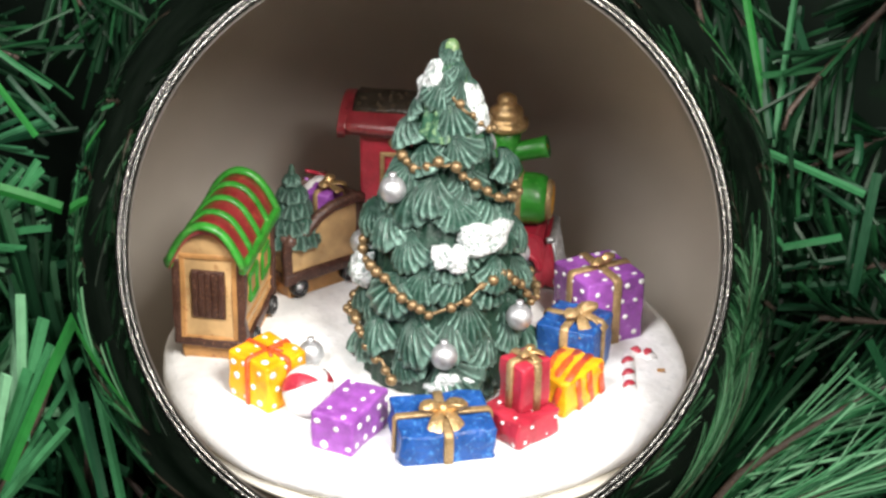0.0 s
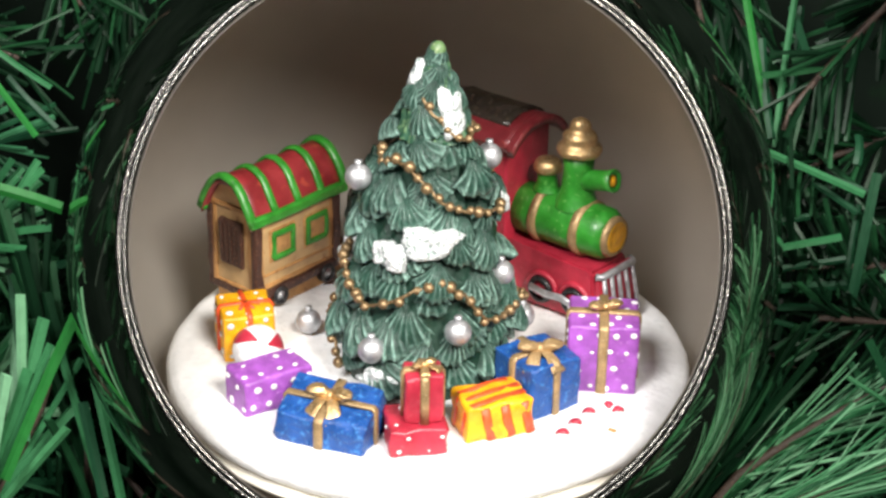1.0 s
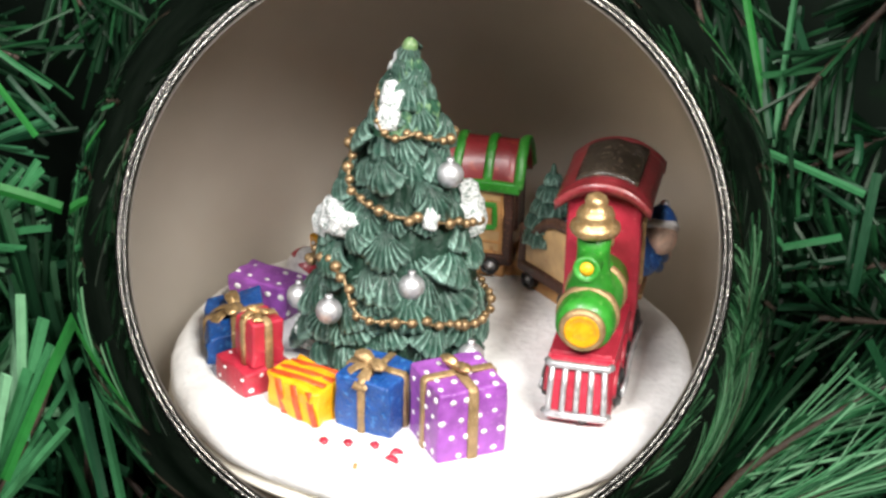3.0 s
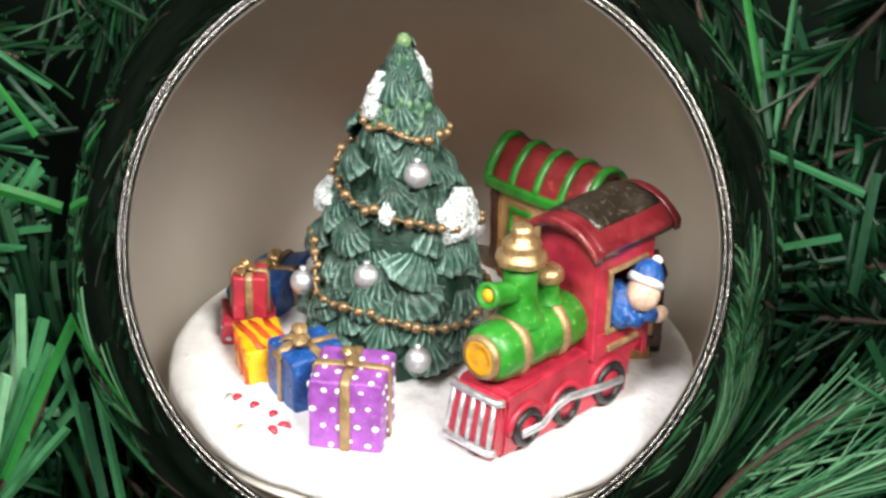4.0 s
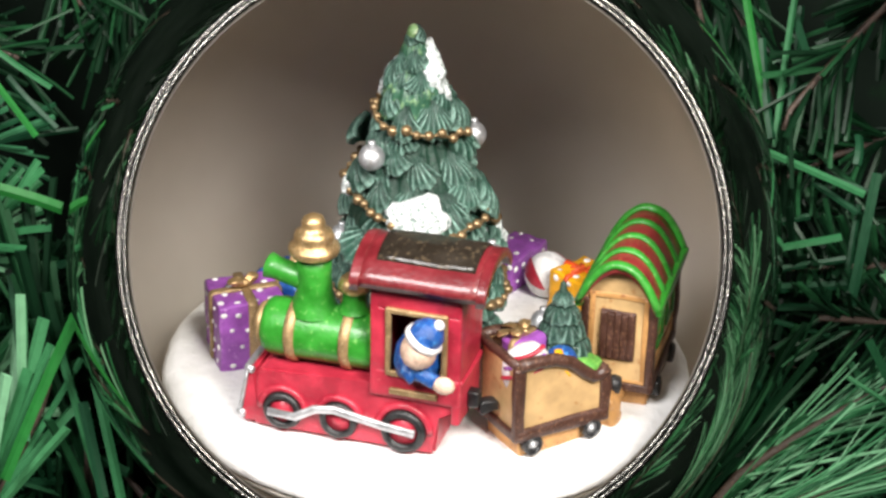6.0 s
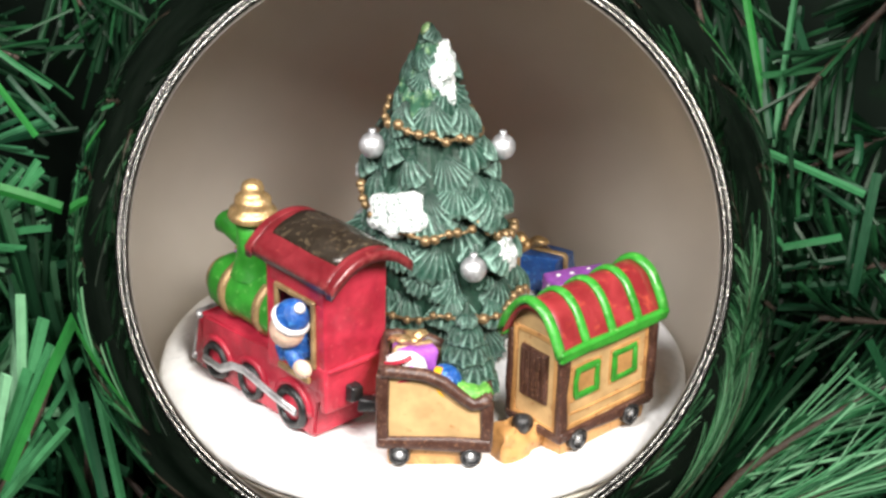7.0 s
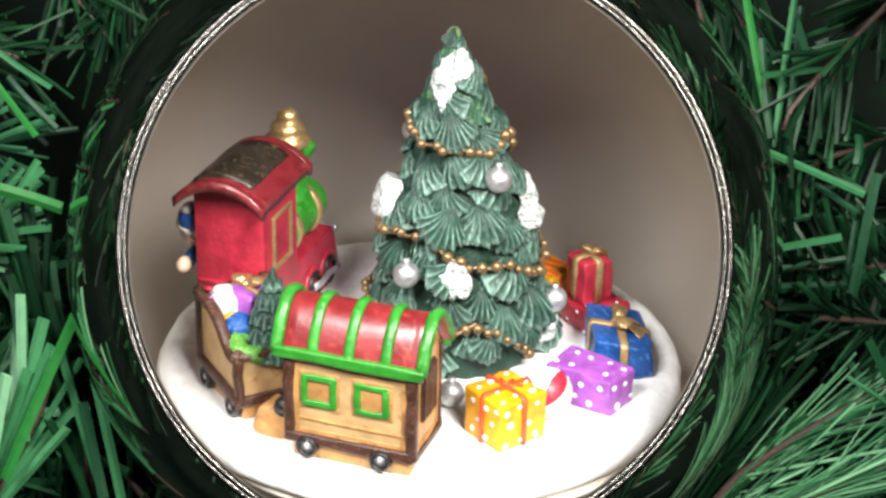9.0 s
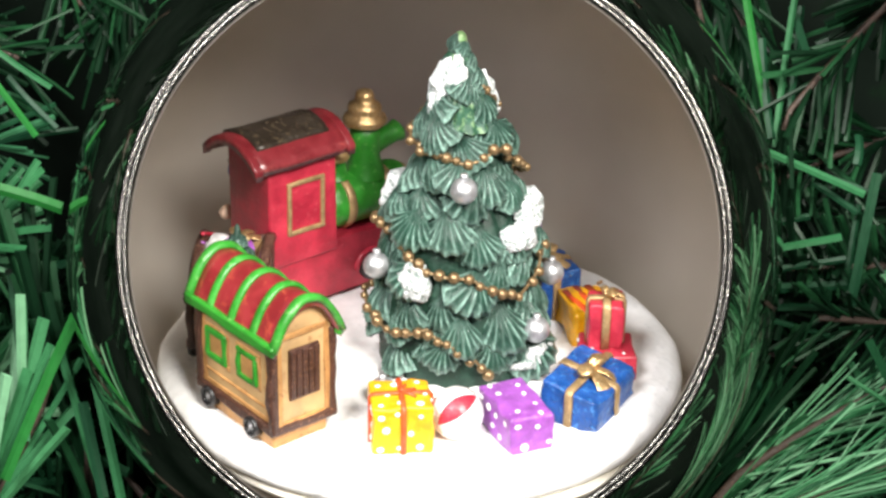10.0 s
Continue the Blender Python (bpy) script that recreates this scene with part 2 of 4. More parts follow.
def prism(outline, y0, y1, bevel=0.3, bm=None):
    """A plate with the outline (x, z), from y0 to y1."""
    bm = bm or bmesh.new()
    lo = [bm.verts.new((x, y0, z)) for x, z in outline]
    hi = [bm.verts.new((x, y1, z)) for x, z in outline]
    made = [bm.faces.new(lo), bm.faces.new(hi[::-1])]
    k = len(outline)
    for i in range(k):
        made.append(bm.faces.new((lo[i], hi[i], hi[(i + 1) % k], lo[(i + 1) % k])))
    if bevel:
        edges = list({e for f in made for e in f.edges})
        bmesh.ops.bevel(bm, geom=edges, offset=bevel, segments=2, affect="EDGES", clamp_overlap=True)
    return bm


# ---------------------------------------------------------------- the bauble and its surroundings
BALL = Vector((-0.0006, 0.00576, 0.02027))
TO_EYE = look(BALL, BALL + (BALL - Vector((0.0, -0.350, 0.19194))))
R_OUT, OPEN_Z = 75.2, 49.28


def ornament():
    root = tagged(new("ornament"), "hollow mirror-silver glass bauble with a round open front", "ornament")
    root.matrix_world = TO_EYE
    top = math.asin(OPEN_Z / R_OUT)

    def shell(r, top_angle):
        return lathe([(r * math.cos(a), r * math.sin(a)) if i else (0.0, -r) for i, a in
                      enumerate([-math.pi / 2 + (top_angle + math.pi / 2) * k / 60 for k in range(61)])], 128)

    part("outer_shell", shell(R_OUT, top), CHROME, root, "dark mirror-bright outside")
    part("inner_shell", shell(R_OUT - 1.3, math.asin((OPEN_Z) / (R_OUT - 1.3))), SATIN, root, "satin silver inside")
    r_mid = math.sqrt(R_OUT ** 2 - OPEN_Z ** 2) - 0.7
    ring = bmesh.new()
    for i in range(256):
        a = 2 * math.pi * i / 256
        for j in range(10):
            q = 2 * math.pi * j / 10
            rr = r_mid + 0.7 * math.cos(q) + 0.05 * noise.noise(Vector((9 * math.cos(a), 9 * math.sin(a), j)))
            ring.verts.new((rr * math.cos(a), rr * math.sin(a), OPEN_Z + 0.75 * math.sin(q)))
    ring.verts.ensure_lookup_table()
    for i in range(256):
        for j in range(10):
            f = [i * 10 + j, i * 10 + (j + 1) % 10, ((i + 1) % 256) * 10 + (j + 1) % 10, ((i + 1) % 256) * 10 + j]
            ring.faces.new([ring.verts[k] for k in f])
    part("rim", ring, RIM, root, "glittering silver rim of the opening")
    # the glass rolls over into the opening
    roll = [(r_mid + 1.05 + 0.85 * math.cos(radians(q)), OPEN_Z - 0.55 + 0.85 * math.sin(radians(q))) for q in range(-60, 181, 20)]
    part("rolled_lip", lathe(roll, 160), RIM, root, "mirror-bright rolled lip")
    return root


ornament()


def plinth():
    """The fixed cream base below the turning disc."""
    root = tagged(new("plinth"), "cream plastic base under the turning snow disc", "base")
    root.matrix_world = pose(0, 0, -0.0075)
    part("drum", lathe([(0, -12), (40, -12), (46, -9), (54.0, -1.2), (55.2, -0.4), (55.0, 0.2), (30, 0.3), (0, 0.3)], 96), CREAM, root)


plinth()


def snow_disc():
    root = thing("snow_disc", "round turntable modelled as white snow with an uneven edge", "turntable", 0, 0)
    bm = bmesh.new()
    n, rows = 120, [(0, 0.0), (10, 0), (20, 0), (30, 0), (38, 0), (45, 0), (50, -0.05), (53.4, -0.4), (55.3, -1.3), (56.2, -2.6), (56.2, -4.6), (55.2, -5.9), (52, -6.4), (0, -6.4)]
    rings = []
    for r, z in rows:
        ring = []
        for i in range(n if r else 1):
            a = 2 * math.pi * i / n
            p = Vector((r * math.cos(a), r * math.sin(a), 0))
            k = 1 + (0.010 * noise.noise(p * 0.06 + Vector((3, 1, 0))) + 0.006 * noise.noise(p * 0.25)) * (r > 48)
            lump = (0.35 * noise.noise(p * 0.09) + 0.16 * noise.noise(p * 0.35)) * (z > -5)
            ring.append(bm.verts.new((p.x * k - 0.3, p.y * k + 1.4, z - 0.15 + lump)))
        rings.append(ring)
    for a, b in zip(rings, rings[1:]):
        for i in range(n):
            j = (i + 1) % n
            if len(a) == 1:
                bm.faces.new((a[0], b[i], b[j]))
            elif len(b) == 1:
                bm.faces.new((a[i], b[0], a[j]))
            else:
                bm.faces.new((a[i], b[i], b[j], a[j]))
    part("snow", bm, SNOW, root)
    bm = rbox(1.7, 0.8, 0.4, 0.15, 1)
    bmesh.ops.translate(bm, vec=(49.6, -9.5, -0.1), verts=bm.verts)
    part("paint_chip", bm, OCHRE, root, "chipped ochre spot in the snow")
    return root


snow_disc()

# ---------------------------------------------------------------- wrapped gifts


def dots(root, w, d, h, size, seed, faces="tblrf", step=4.2):
    """Raised white paint dots, unevenly set on the faces of a box."""
    rnd = random.Random(seed)
    bm = bmesh.new()
    spots = []
    for face in faces:
        a, b = {"t": (w, d), "f": (w, h), "b": (w, h), "l": (d, h), "r": (d, h)}[face]
        na, nb = max(2, round(a / step)), max(2, round(b / step))
        for i in range(na):
            for j in range(nb):
                u = (i + 0.5 + (0.25 if j % 2 else -0.2) + rnd.uniform(-0.12, 0.12)) / na * a - a / 2
                v = (j + 0.5 + rnd.uniform(-0.15, 0.15)) / nb * b - b / 2
                if abs(u) > a / 2 - 0.9 or abs(v) > b / 2 - 0.9:
                    continue
                z = v + h / 2
                p, q = {"t": ((u, v, h), (0, 0, 1)), "f": ((u, -d / 2, z), (0, -1, 0)), "b": ((u, d / 2, z), (0, 1, 0)),
                        "l": ((-w / 2, u, z), (-1, 0, 0)), "r": ((w / 2, u, z), (1, 0, 0))}[face]
                spots.append((Vector(p), Vector(q)))
    for p, q in spots:
        r = size * rnd.uniform(0.75, 1.2)
        m = Matrix.Translation(p) @ q.to_track_quat("Z", "Y").to_matrix().to_4x4() @ Matrix.Diagonal((r, r * rnd.uniform(0.7, 1.0), 0.32, 1))
        lathe([(1.0, -0.3), (0.95, 0.35), (0.7, 0.75), (0, 1.0)], 9, m, bm)
    part("polka_dots", bm, WHITE, root, "raised white paint dots")


def band(w, h, width, thick=0.35, over=0.18, along="x", foot=0.0):
    """A ribbon up one side of a box, over its top and down the other side."""
    half = w / 2 + over
    path = [(-half, 0, foot), (-half, 0, h * 0.5), (-half, 0, h - 0.5), (-half + 0.5, 0, h + over), (-half * 0.4, 0, h + over + 0.05), (half * 0.4, 0, h + over + 0.05),
            (half - 0.5, 0, h + over), (half, 0, h - 0.5), (half, 0, h * 0.5), (half, 0, foot)]
    bm = bmesh.new()
    rings = []
    for i, p in enumerate(path):
        p = Vector(p)
        a, b = Vector(path[max(0, i - 1)]), Vector(path[min(len(path) - 1, i + 1)])
        t = (b - a).normalized()
        nrm = Vector((-t.z, 0, t.x))
        wv = width * (1 + 0.12 * noise.noise(p * 0.7 + Vector((width, h, 2))))
        rings.append([bm.verts.new(p + Vector((0, s * wv / 2, 0)) + nrm * k) for s, k in ((-1, -thick), (-1, thick * 0.5), (-0.6, thick), (0.6, thick), (1, thick * 0.5), (1, -thick))])
    for a, b in zip(rings, rings[1:]):
        for j in range(6):
            bm.faces.new((a[j], b[j], b[(j + 1) % 6], a[(j + 1) % 6]))
    bm.faces.new(rings[0])
    bm.faces.new(rings[-1][::-1])
    if along == "y":
        bmesh.ops.rotate(bm, verts=bm.verts, matrix=Matrix.Rotation(math.pi / 2, 3, "Z"))
    return bm


def lobe(m, length, w0, w1, thick, arch=0.0, drop=0.0, closed=True, folds=5, seed=0.0):
    """A puffed, creased ribbon lobe along x: pinched at its foot, wide at its end."""
    bm = bmesh.new()
    rings, n = [], 20
    for i in range(9):
        s = i / 8
        half = w0 + (w1 - w0) * s ** 0.8
        t = thick
        if closed:
            end = math.sqrt(max(0.0, 1 - max(0.0, (s - 0.5) / 0.5) ** 2))
            half, t = half * max(end, 0.12), thick * max(0.25, math.sin(math.pi * (0.15 + 0.8 * s)))
        mid = arch * math.sin(math.pi * s) - drop * s * s
        ring = []
        for j in range(n):
            q = 2 * math.pi * j / n
            crease = 1 + 0.30 * math.cos(folds * q + seed) * (0.4 + 0.6 * s)
            p = Vector((s * length, half * math.cos(q), mid + t * math.sin(q) * crease))
            ring.append(bm.verts.new(m @ (p + 0.10 * Vector(noise.noise_vector(p * 0.8 + Vector((seed, 0, 0)))))))
        rings.append(ring)
    for a, b in zip(rings, rings[1:]):
        for j in range(n):
            bm.faces.new((a[j], b[j], b[(j + 1) % n], a[(j + 1) % n]))
    bm.faces.new(rings[0][::-1])
    bm.faces.new(rings[-1])
    return bm


def bow(root, at, size, material, turn=0.0, tails=True, drop=0.0):
    """Two puffed loops, a knot and two tails that spread like fans."""
    root_m = Matrix.Translation(at) @ Matrix.Rotation(radians(turn), 4, "Z")
    for s in (0, 1):
        m = root_m @ Matrix.Translation((0, 0, 0.6)) @ Matrix.Rotation(radians(180 * s + (14 if s else -14)), 4, "Z") @ Matrix.Rotation(radians(-16), 4, "Y")
        part("bow_loop", lobe(m, size * 0.95, size * 0.16, size * 0.40, size * 0.24, size * 0.10, seed=s + size), material, root)
    bm = lathe(ball_profile(size * 0.24, 8), 12, root_m @ Matrix.Translation((0, 0, 1.0)) @ Matrix.Diagonal((1, 1.2, 0.9, 1)), jit=0.15)
    part("bow_knot", bm, material, root)
    if tails:
        for s in (-1, 1):
            m = root_m @ Matrix.Translation((0.2 * s, -0.3, 0.55)) @ Matrix.Rotation(radians(-90 + 27 * s), 4, "Z")
            part("bow_tail", lobe(m, size * 1.15, size * 0.12, size * 0.32, 0.34, 0.5, drop + 0.2, False, 7, s + size), material, root)


def gift(label, x, y, z, heading, w, d, h, material, seed, shape=None, r=0.7, jit=0.5, rx=0.0, ry=0.0):
    root = thing("gift_box", label, "gift", x, y, z, heading, "gifts round the fir tree", rx, ry)
    part("box", rbox(w, d, h, r, 4, jit, seed, shape=shape), material, root)
    return root


def purple_gift():
    w, d, h = 14.5, 14.6, 15.4
    g = gift("large purple dotted gift box with gold bow on the snow", 37.3, 9.2, -0.6, 27, w, d, h, PURPLE, 1)
    part("ribbon", band(w, h, 2.1), DULL_GOLD, g, "dull gold painted ribbon")
    part("ribbon", band(d, h, 2.1, along="y"), DULL_GOLD, g, "dull gold painted ribbon")
    bow(g, (0, 0, h + 0.5), 4.2, GOLD, 20, False)
    dots(g, w, d, h, 0.66, 4, step=3.9)


def blue_gift():
    w, d, h = 12.6, 12.6, 12.0
    g = gift("blue gift box with a wide dull gold bow", 31.0, -7.2, -0.6, -24, w, d, h, BLUE, 2, jit=0.8)
    part("ribbon", band(w, h, 1.6), DULL_GOLD, g, "dull gold painted ribbon")
    part("ribbon", band(d, h, 1.8, along="y"), DULL_GOLD, g, "dull gold painted ribbon")
    bow(g, (0.8, -0.4, h + 0.2), 5.2, DULL_GOLD, 65, True, 2.0)


def striped_gift():
    w, d, h = 13.6, 9.8, 8.4
    g = gift("yellow gift box with slanting orange-red stripes", 28.7, -21.5, -0.5, 54, w, d, h, YELLOW, 3, jit=0.9, r=0.9)
    for k in range(3):
        x = -4.3 + 4.2 * k
        top = sweep([(-w / 2 + 0.5, 2.7 - 2.8 * k - 1.0, h + 0.05), (0.2, 3.2 - 2.8 * k, h + 0.12), (w / 2 - 0.6 - 1.5 * (k == 0), 4.0 - 2.8 * k, h + 0.05)], 0.85, 8, 0.25)
        part("stripe", top, ORANGE, g, "orange-red painted stripe")
        front = sweep([(x + 0.7, -d / 2 - 0.05, h - 0.5), (x + 1.4, -d / 2 - 0.1, h * 0.5), (x + 2.4, -d / 2 - 0.02, 0.8)], 0.95, 8, 0.28, up=(0, 1, 0))
        part("stripe", front, ORANGE, g, "orange-red painted stripe")
    for k in range(2):
        y = -2.0 + 4 * k
        part("stripe", sweep([(-w / 2 - 0.05, y - 1, h - 0.4), (-w / 2 - 0.05, y + 1.0, 0.8)], 0.7, 8, 0.25, up=(1, 0, 0)), ORANGE, g, "orange-red painted stripe")


def red_gifts():
    g = gift("flat red gift box with white dots, under a smaller one", 18.6, -34.2, -0.4, 42, 11.4, 11.4, 5.9, RED, 4, jit=0.6)
    dots(g, 11.4, 11.4, 5.9, 0.6, 9, "tfblr", 5.7)
    h = 10.2
    g = gift("tall red gift box with gold ribbon, standing on another", 19.5, -32.7, 5.3, 38, 7.6, 7.4, h, RED, 5, jit=0.5)
    part("ribbon", band(7.6, h, 1.7), DULL_GOLD, g, "dull gold painted ribbon")
    part("ribbon", band(7.4, h, 1.7, along="y"), DULL_GOLD, g, "dull gold painted ribbon")
    bow(g, (0, 0, h + 0.2), 3.0, GOLD, 30, True, 0.0)


def long_blue_gift():
    w, d = 18.8, 12.4

    def slope(p):
        k = (p.y + d / 2) / d
        return Vector((p.x, p.y, p.z * (0.74 + 0.28 * k)))

    g = gift("long blue gift box with a large gold bow", 3.4, -40.9, -0.4, 11.5, w, d, 8.8, BLUE, 6, slope, jit=0.9)
    bm = band(w, 7.9, 1.7)
    part("ribbon", bm, DULL_GOLD, g, "dull gold painted ribbon")
    bm = band(d, 8.8, 1.9, along="y")
    for v in bm.verts:
        v.co.z *= 0.74 + 0.28 * (v.co.y + d / 2) / d
    part("ribbon", bm, DULL_GOLD, g, "dull gold painted ribbon")
    bow(g, (0, 0.4, 7.9), 5.4, GOLD, 0, True, 2.6)


def long_purple_gift():
    g = gift("oblong purple gift box with white dots", -14.7, -36.6, -0.4, 64, 15.4, 9.4, 8.0, PURPLE, 7, jit=0.6)
    dots(g, 15.4, 9.4, 8.0, 0.8, 12)


def yellow_gift():
    w, d, h = 11.8, 11.2, 10.6
    g = gift("yellow gift box with red ribbon cross and white dots", -32.0, -21.6, -0.5, -42, w, d, h, YELLOW, 8, jit=0.5)
    part("ribbon", band(w, h, 1.1), ORANGE, g, "red painted ribbon")
    part("ribbon", band(d, h, 1.1, along="y"), ORANGE, g, "red painted ribbon")
    for a in (25, 70, -30):
        v = Vector((math.cos(radians(a)), math.sin(radians(a)), 0))
        part("ribbon_end", sweep([(0, 0, h + 0.3), v * 1.6 + Vector((0, 0, h + 0.55)), v * 3.2 + Vector((0, 0, h + 0.15))], 0.42, 6, 0.7), ORANGE, g, "red painted ribbon")
    dots(g, w, d, h, 0.75, 15, step=3.9)


def beach_ball():
    b = thing("toy_ball", "white toy ball with a red segment, sunk in the snow", "ball", -23.4, -28.7, 0, 0)
    r = 5.3
    part("ball", lathe(ball_profile(r, 14), 28, Matrix.Translation((0, 0, 4.9)), jit=0.08), WHITE, b)
    for az, el, lean_, colour in ((220, 42, 0.8, RED), (40, 20, -0.6, RED)):
        c = Vector((math.cos(radians(az)) * math.cos(radians(el)), math.sin(radians(az)) * math.cos(radians(el)), math.sin(radians(el))))
        e = (Vector((0, 0, 1)).cross(c).normalized() + lean_ * c.cross(Vector((0, 0, 1)).cross(c)).normalized()).normalized()
        f = c.cross(e)
        bm = bmesh.new()
        grid = []
        for s in range(13):
            q = radians(-58 + 116 * s / 12)
            w = radians(19) * math.cos(q * 1.45)
            mid = c * math.cos(q) + e * math.sin(q)
            grid.append([bm.verts.new(Vector((0, 0, 4.9)) + (mid * math.cos(w * u) + f * math.sin(w * u)).normalized() * (r + 0.14)) for u in (-1, -0.6, -0.2, 0.2, 0.6, 1)])
        for p, q in zip(grid, grid[1:]):
            for i in range(5):
                bm.faces.new((p[i], p[i + 1], q[i + 1], q[i]))
        part("segment", bm, colour, b, "red painted segment")


def candy_cane(x, y, z, heading, scale, label, rx=0.0):
    c = thing("candy_cane", label, "candy cane", x, y, z, heading, rx=rx)
    pts = [Vector((-10 + 2.4 * i, 0.15 * math.sin(i), 0)) for i in range(7)] + [Vector((4.4 + 2.6 * math.sin(q), -2.6 + 2.6 * math.cos(q), 0)) for q in [0.5 * k for k in range(1, 7)]]
    pts = [p * scale for p in pts]
    part("cane", sweep(pts, 1.55 * scale, 10), WHITE, c)
    for k in (1, 3, 5.2, 8.6, 10.6):
        i = int(k)
        p = pts[i].lerp(pts[i + 1], k - i)
        t = (pts[i + 1] - pts[i]).normalized()
        s = Vector((-t.y, t.x, 0))
        arc = [p + (s * math.cos(q) + Vector((0, 0, 1)) * math.sin(q)) * 1.55 * scale + t * (q - 1.4) * 0.6 * scale for q in [0.5 + 0.35 * j for j in range(6)]]
        part("stripe", sweep(arc, 0.62 * scale, 6, 0.6, taper=lambda q: 0.35 + 1.3 * math.sin(math.pi * (0.1 + 0.8 * q))), RED, c, "red painted stripe")


purple_gift()
blue_gift()
striped_gift()
red_gifts()
long_blue_gift()
long_purple_gift()
yellow_gift()
beach_ball()
candy_cane(42.8, -9.0, -0.6, 88, 1.0, "red and white candy cane lying half sunk in the snow")

# ---------------------------------------------------------------- the fir tree
PROFILE = ((0, 19.0), (8, 19.0), (18, 18.0), (31, 15.4), (40, 12.3), (48, 9.5), (58, 5.6), (63, 3.6), (70.4, 1.3))
TREE_X, TREE_Y = 3.5, -6.5


def tree_r(z):
    for (a, ra), (b, rb) in zip(PROFILE, PROFILE[1:]):
        if z <= b:
            return ra + (rb - ra) * (max(z, a) - a) / (b - a)
    return PROFILE[-1][1]


def lean(z):
    return Vector((0.5 * z / 68, 2.5 * z / 68, 0))


def on_tree(az, z, out=0.0):
    a = radians(az)
    return lean(z) + Vector((math.cos(a) * (tree_r(z) + out), math.sin(a) * (tree_r(z) + out), z))


def fan_mesh(seed, ridges, spread):
    """One fan-shaped spray: grooved like a shell, thick, drooping at its outer edge. It reaches along x, 11.5 long."""
    bm = bmesh.new()
    na, nr, length = ridges * 4, 7, 11.5
    top, low, tone = [], [], []
    for j in range(nr + 1):
        k = 0.10 + 0.90 * j / nr
        row_t, row_l = [], []
        for i in range(na + 1):
            u = 2 * i / na - 1
            a = radians(spread) * u * (0.70 + 0.30 * k)
            ridge = (1.0, -0.15, -0.75, -0.15)[i % 4] * (0.75 + 0.5 * noise.noise(Vector((i // 4 * 1.7, seed, 1))))
            r = length * k * (1 - 0.26 * u * u) * (1 + (0.035 * ridge + 0.12 * noise.noise(Vector((u * 3, seed, 0)))) * (k > 0.8))
            z = 2.3 * math.sin(k * 2.3) - 1.1 * k ** 4 - 3.6 * u * u * k + (0.46 + 0.25 * noise.noise(Vector((i // 4 * 0.9, seed, k * 2)))) * ridge * min(1, k * 1.6) + 0.45 * noise.noise(Vector((u * 2, k * 3, seed * 5)))
            row_t.append(bm.verts.new((r * math.cos(a), r * math.sin(a), z)))
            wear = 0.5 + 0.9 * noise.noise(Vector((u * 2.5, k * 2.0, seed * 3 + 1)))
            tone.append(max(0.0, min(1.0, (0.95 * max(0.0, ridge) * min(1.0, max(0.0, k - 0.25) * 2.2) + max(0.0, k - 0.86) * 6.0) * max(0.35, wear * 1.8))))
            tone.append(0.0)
            row_l.append(bm.verts.new((r * math.cos(a) * 0.95, r * math.sin(a) * 0.95, z - 1.5 - 0.8 * (1 - k))))
        top.append(row_t)
        low.append(row_l)
    for rows, flip in ((top, False), (low, True)):
        for p, q in zip(rows, rows[1:]):
            for i in range(na):
                f = (p[i], q[i], q[i + 1], p[i + 1])
                bm.faces.new(f[::-1] if flip else f)
    for i in range(na):
        bm.faces.new((top[-1][i], low[-1][i], low[-1][i + 1], top[-1][i + 1]))
    for j in range(nr):
        for i in (0, na):
            bm.faces.new((top[j][i], top[j + 1][i], low[j + 1][i], low[j][i]))
    bmesh.ops.scale(bm, vec=(MM, MM, MM), verts=bm.verts)
    bmesh.ops.recalc_face_normals(bm, faces=bm.faces)
    me = bpy.data.meshes.new("spray")
    bm.to_mesh(me)
    bm.free()
    for p in me.polygons:
        p.use_smooth = True
    me.materials.append(FIR)
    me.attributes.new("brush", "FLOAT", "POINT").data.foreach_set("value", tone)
    return me


def snow_patch(root, az, z, wide, tall, seed, thick=1.5):
    bm = bmesh.new()
    na, nr = 26, 7
    rings = []
    for j in range(nr + 1):
        k = j / nr
        ring = []
        for i in range(na if j else 1):
            a = 2 * math.pi * i / na
            edge = 1 + 0.55 * noise.noise(Vector((math.cos(a) * 1.6, math.sin(a) * 1.6, seed * 3.7))) + 0.26 * noise.noise(Vector((math.cos(a) * 5, math.sin(a) * 5, seed)))
            u, v = math.cos(a) * k * edge, math.sin(a) * k * edge
            zz = z + v * tall / 2
            p = on_tree(az + math.degrees(u * wide / 2 / max(4.0, tree_r(zz))), zz)
            n = Vector((p.x - lean(zz).x, p.y - lean(zz).y, 0.4 * tree_r(zz))).normalized()
            h = thick * (1 - k ** 3) + 1.3 * noise.noise(p * 0.45 + Vector((seed, 0, 0))) * (1 - k * k) + (1.8 if z < 50 else 1.2)
            ring.append(bm.verts.new(p + n * (h if k < 1 else -1.2)))
        rings.append(ring)
    for p, q in zip(rings, rings[1:]):
        for i in range(na):
            i2 = (i + 1) % na
            if len(p) == 1:
                bm.faces.new((p[0], q[i], q[i2]))
            else:
                bm.faces.new((p[i], q[i], q[i2], p[i2]))
    part("snow_patch", bm, FLOCK, root, "speckled white flocked snow")


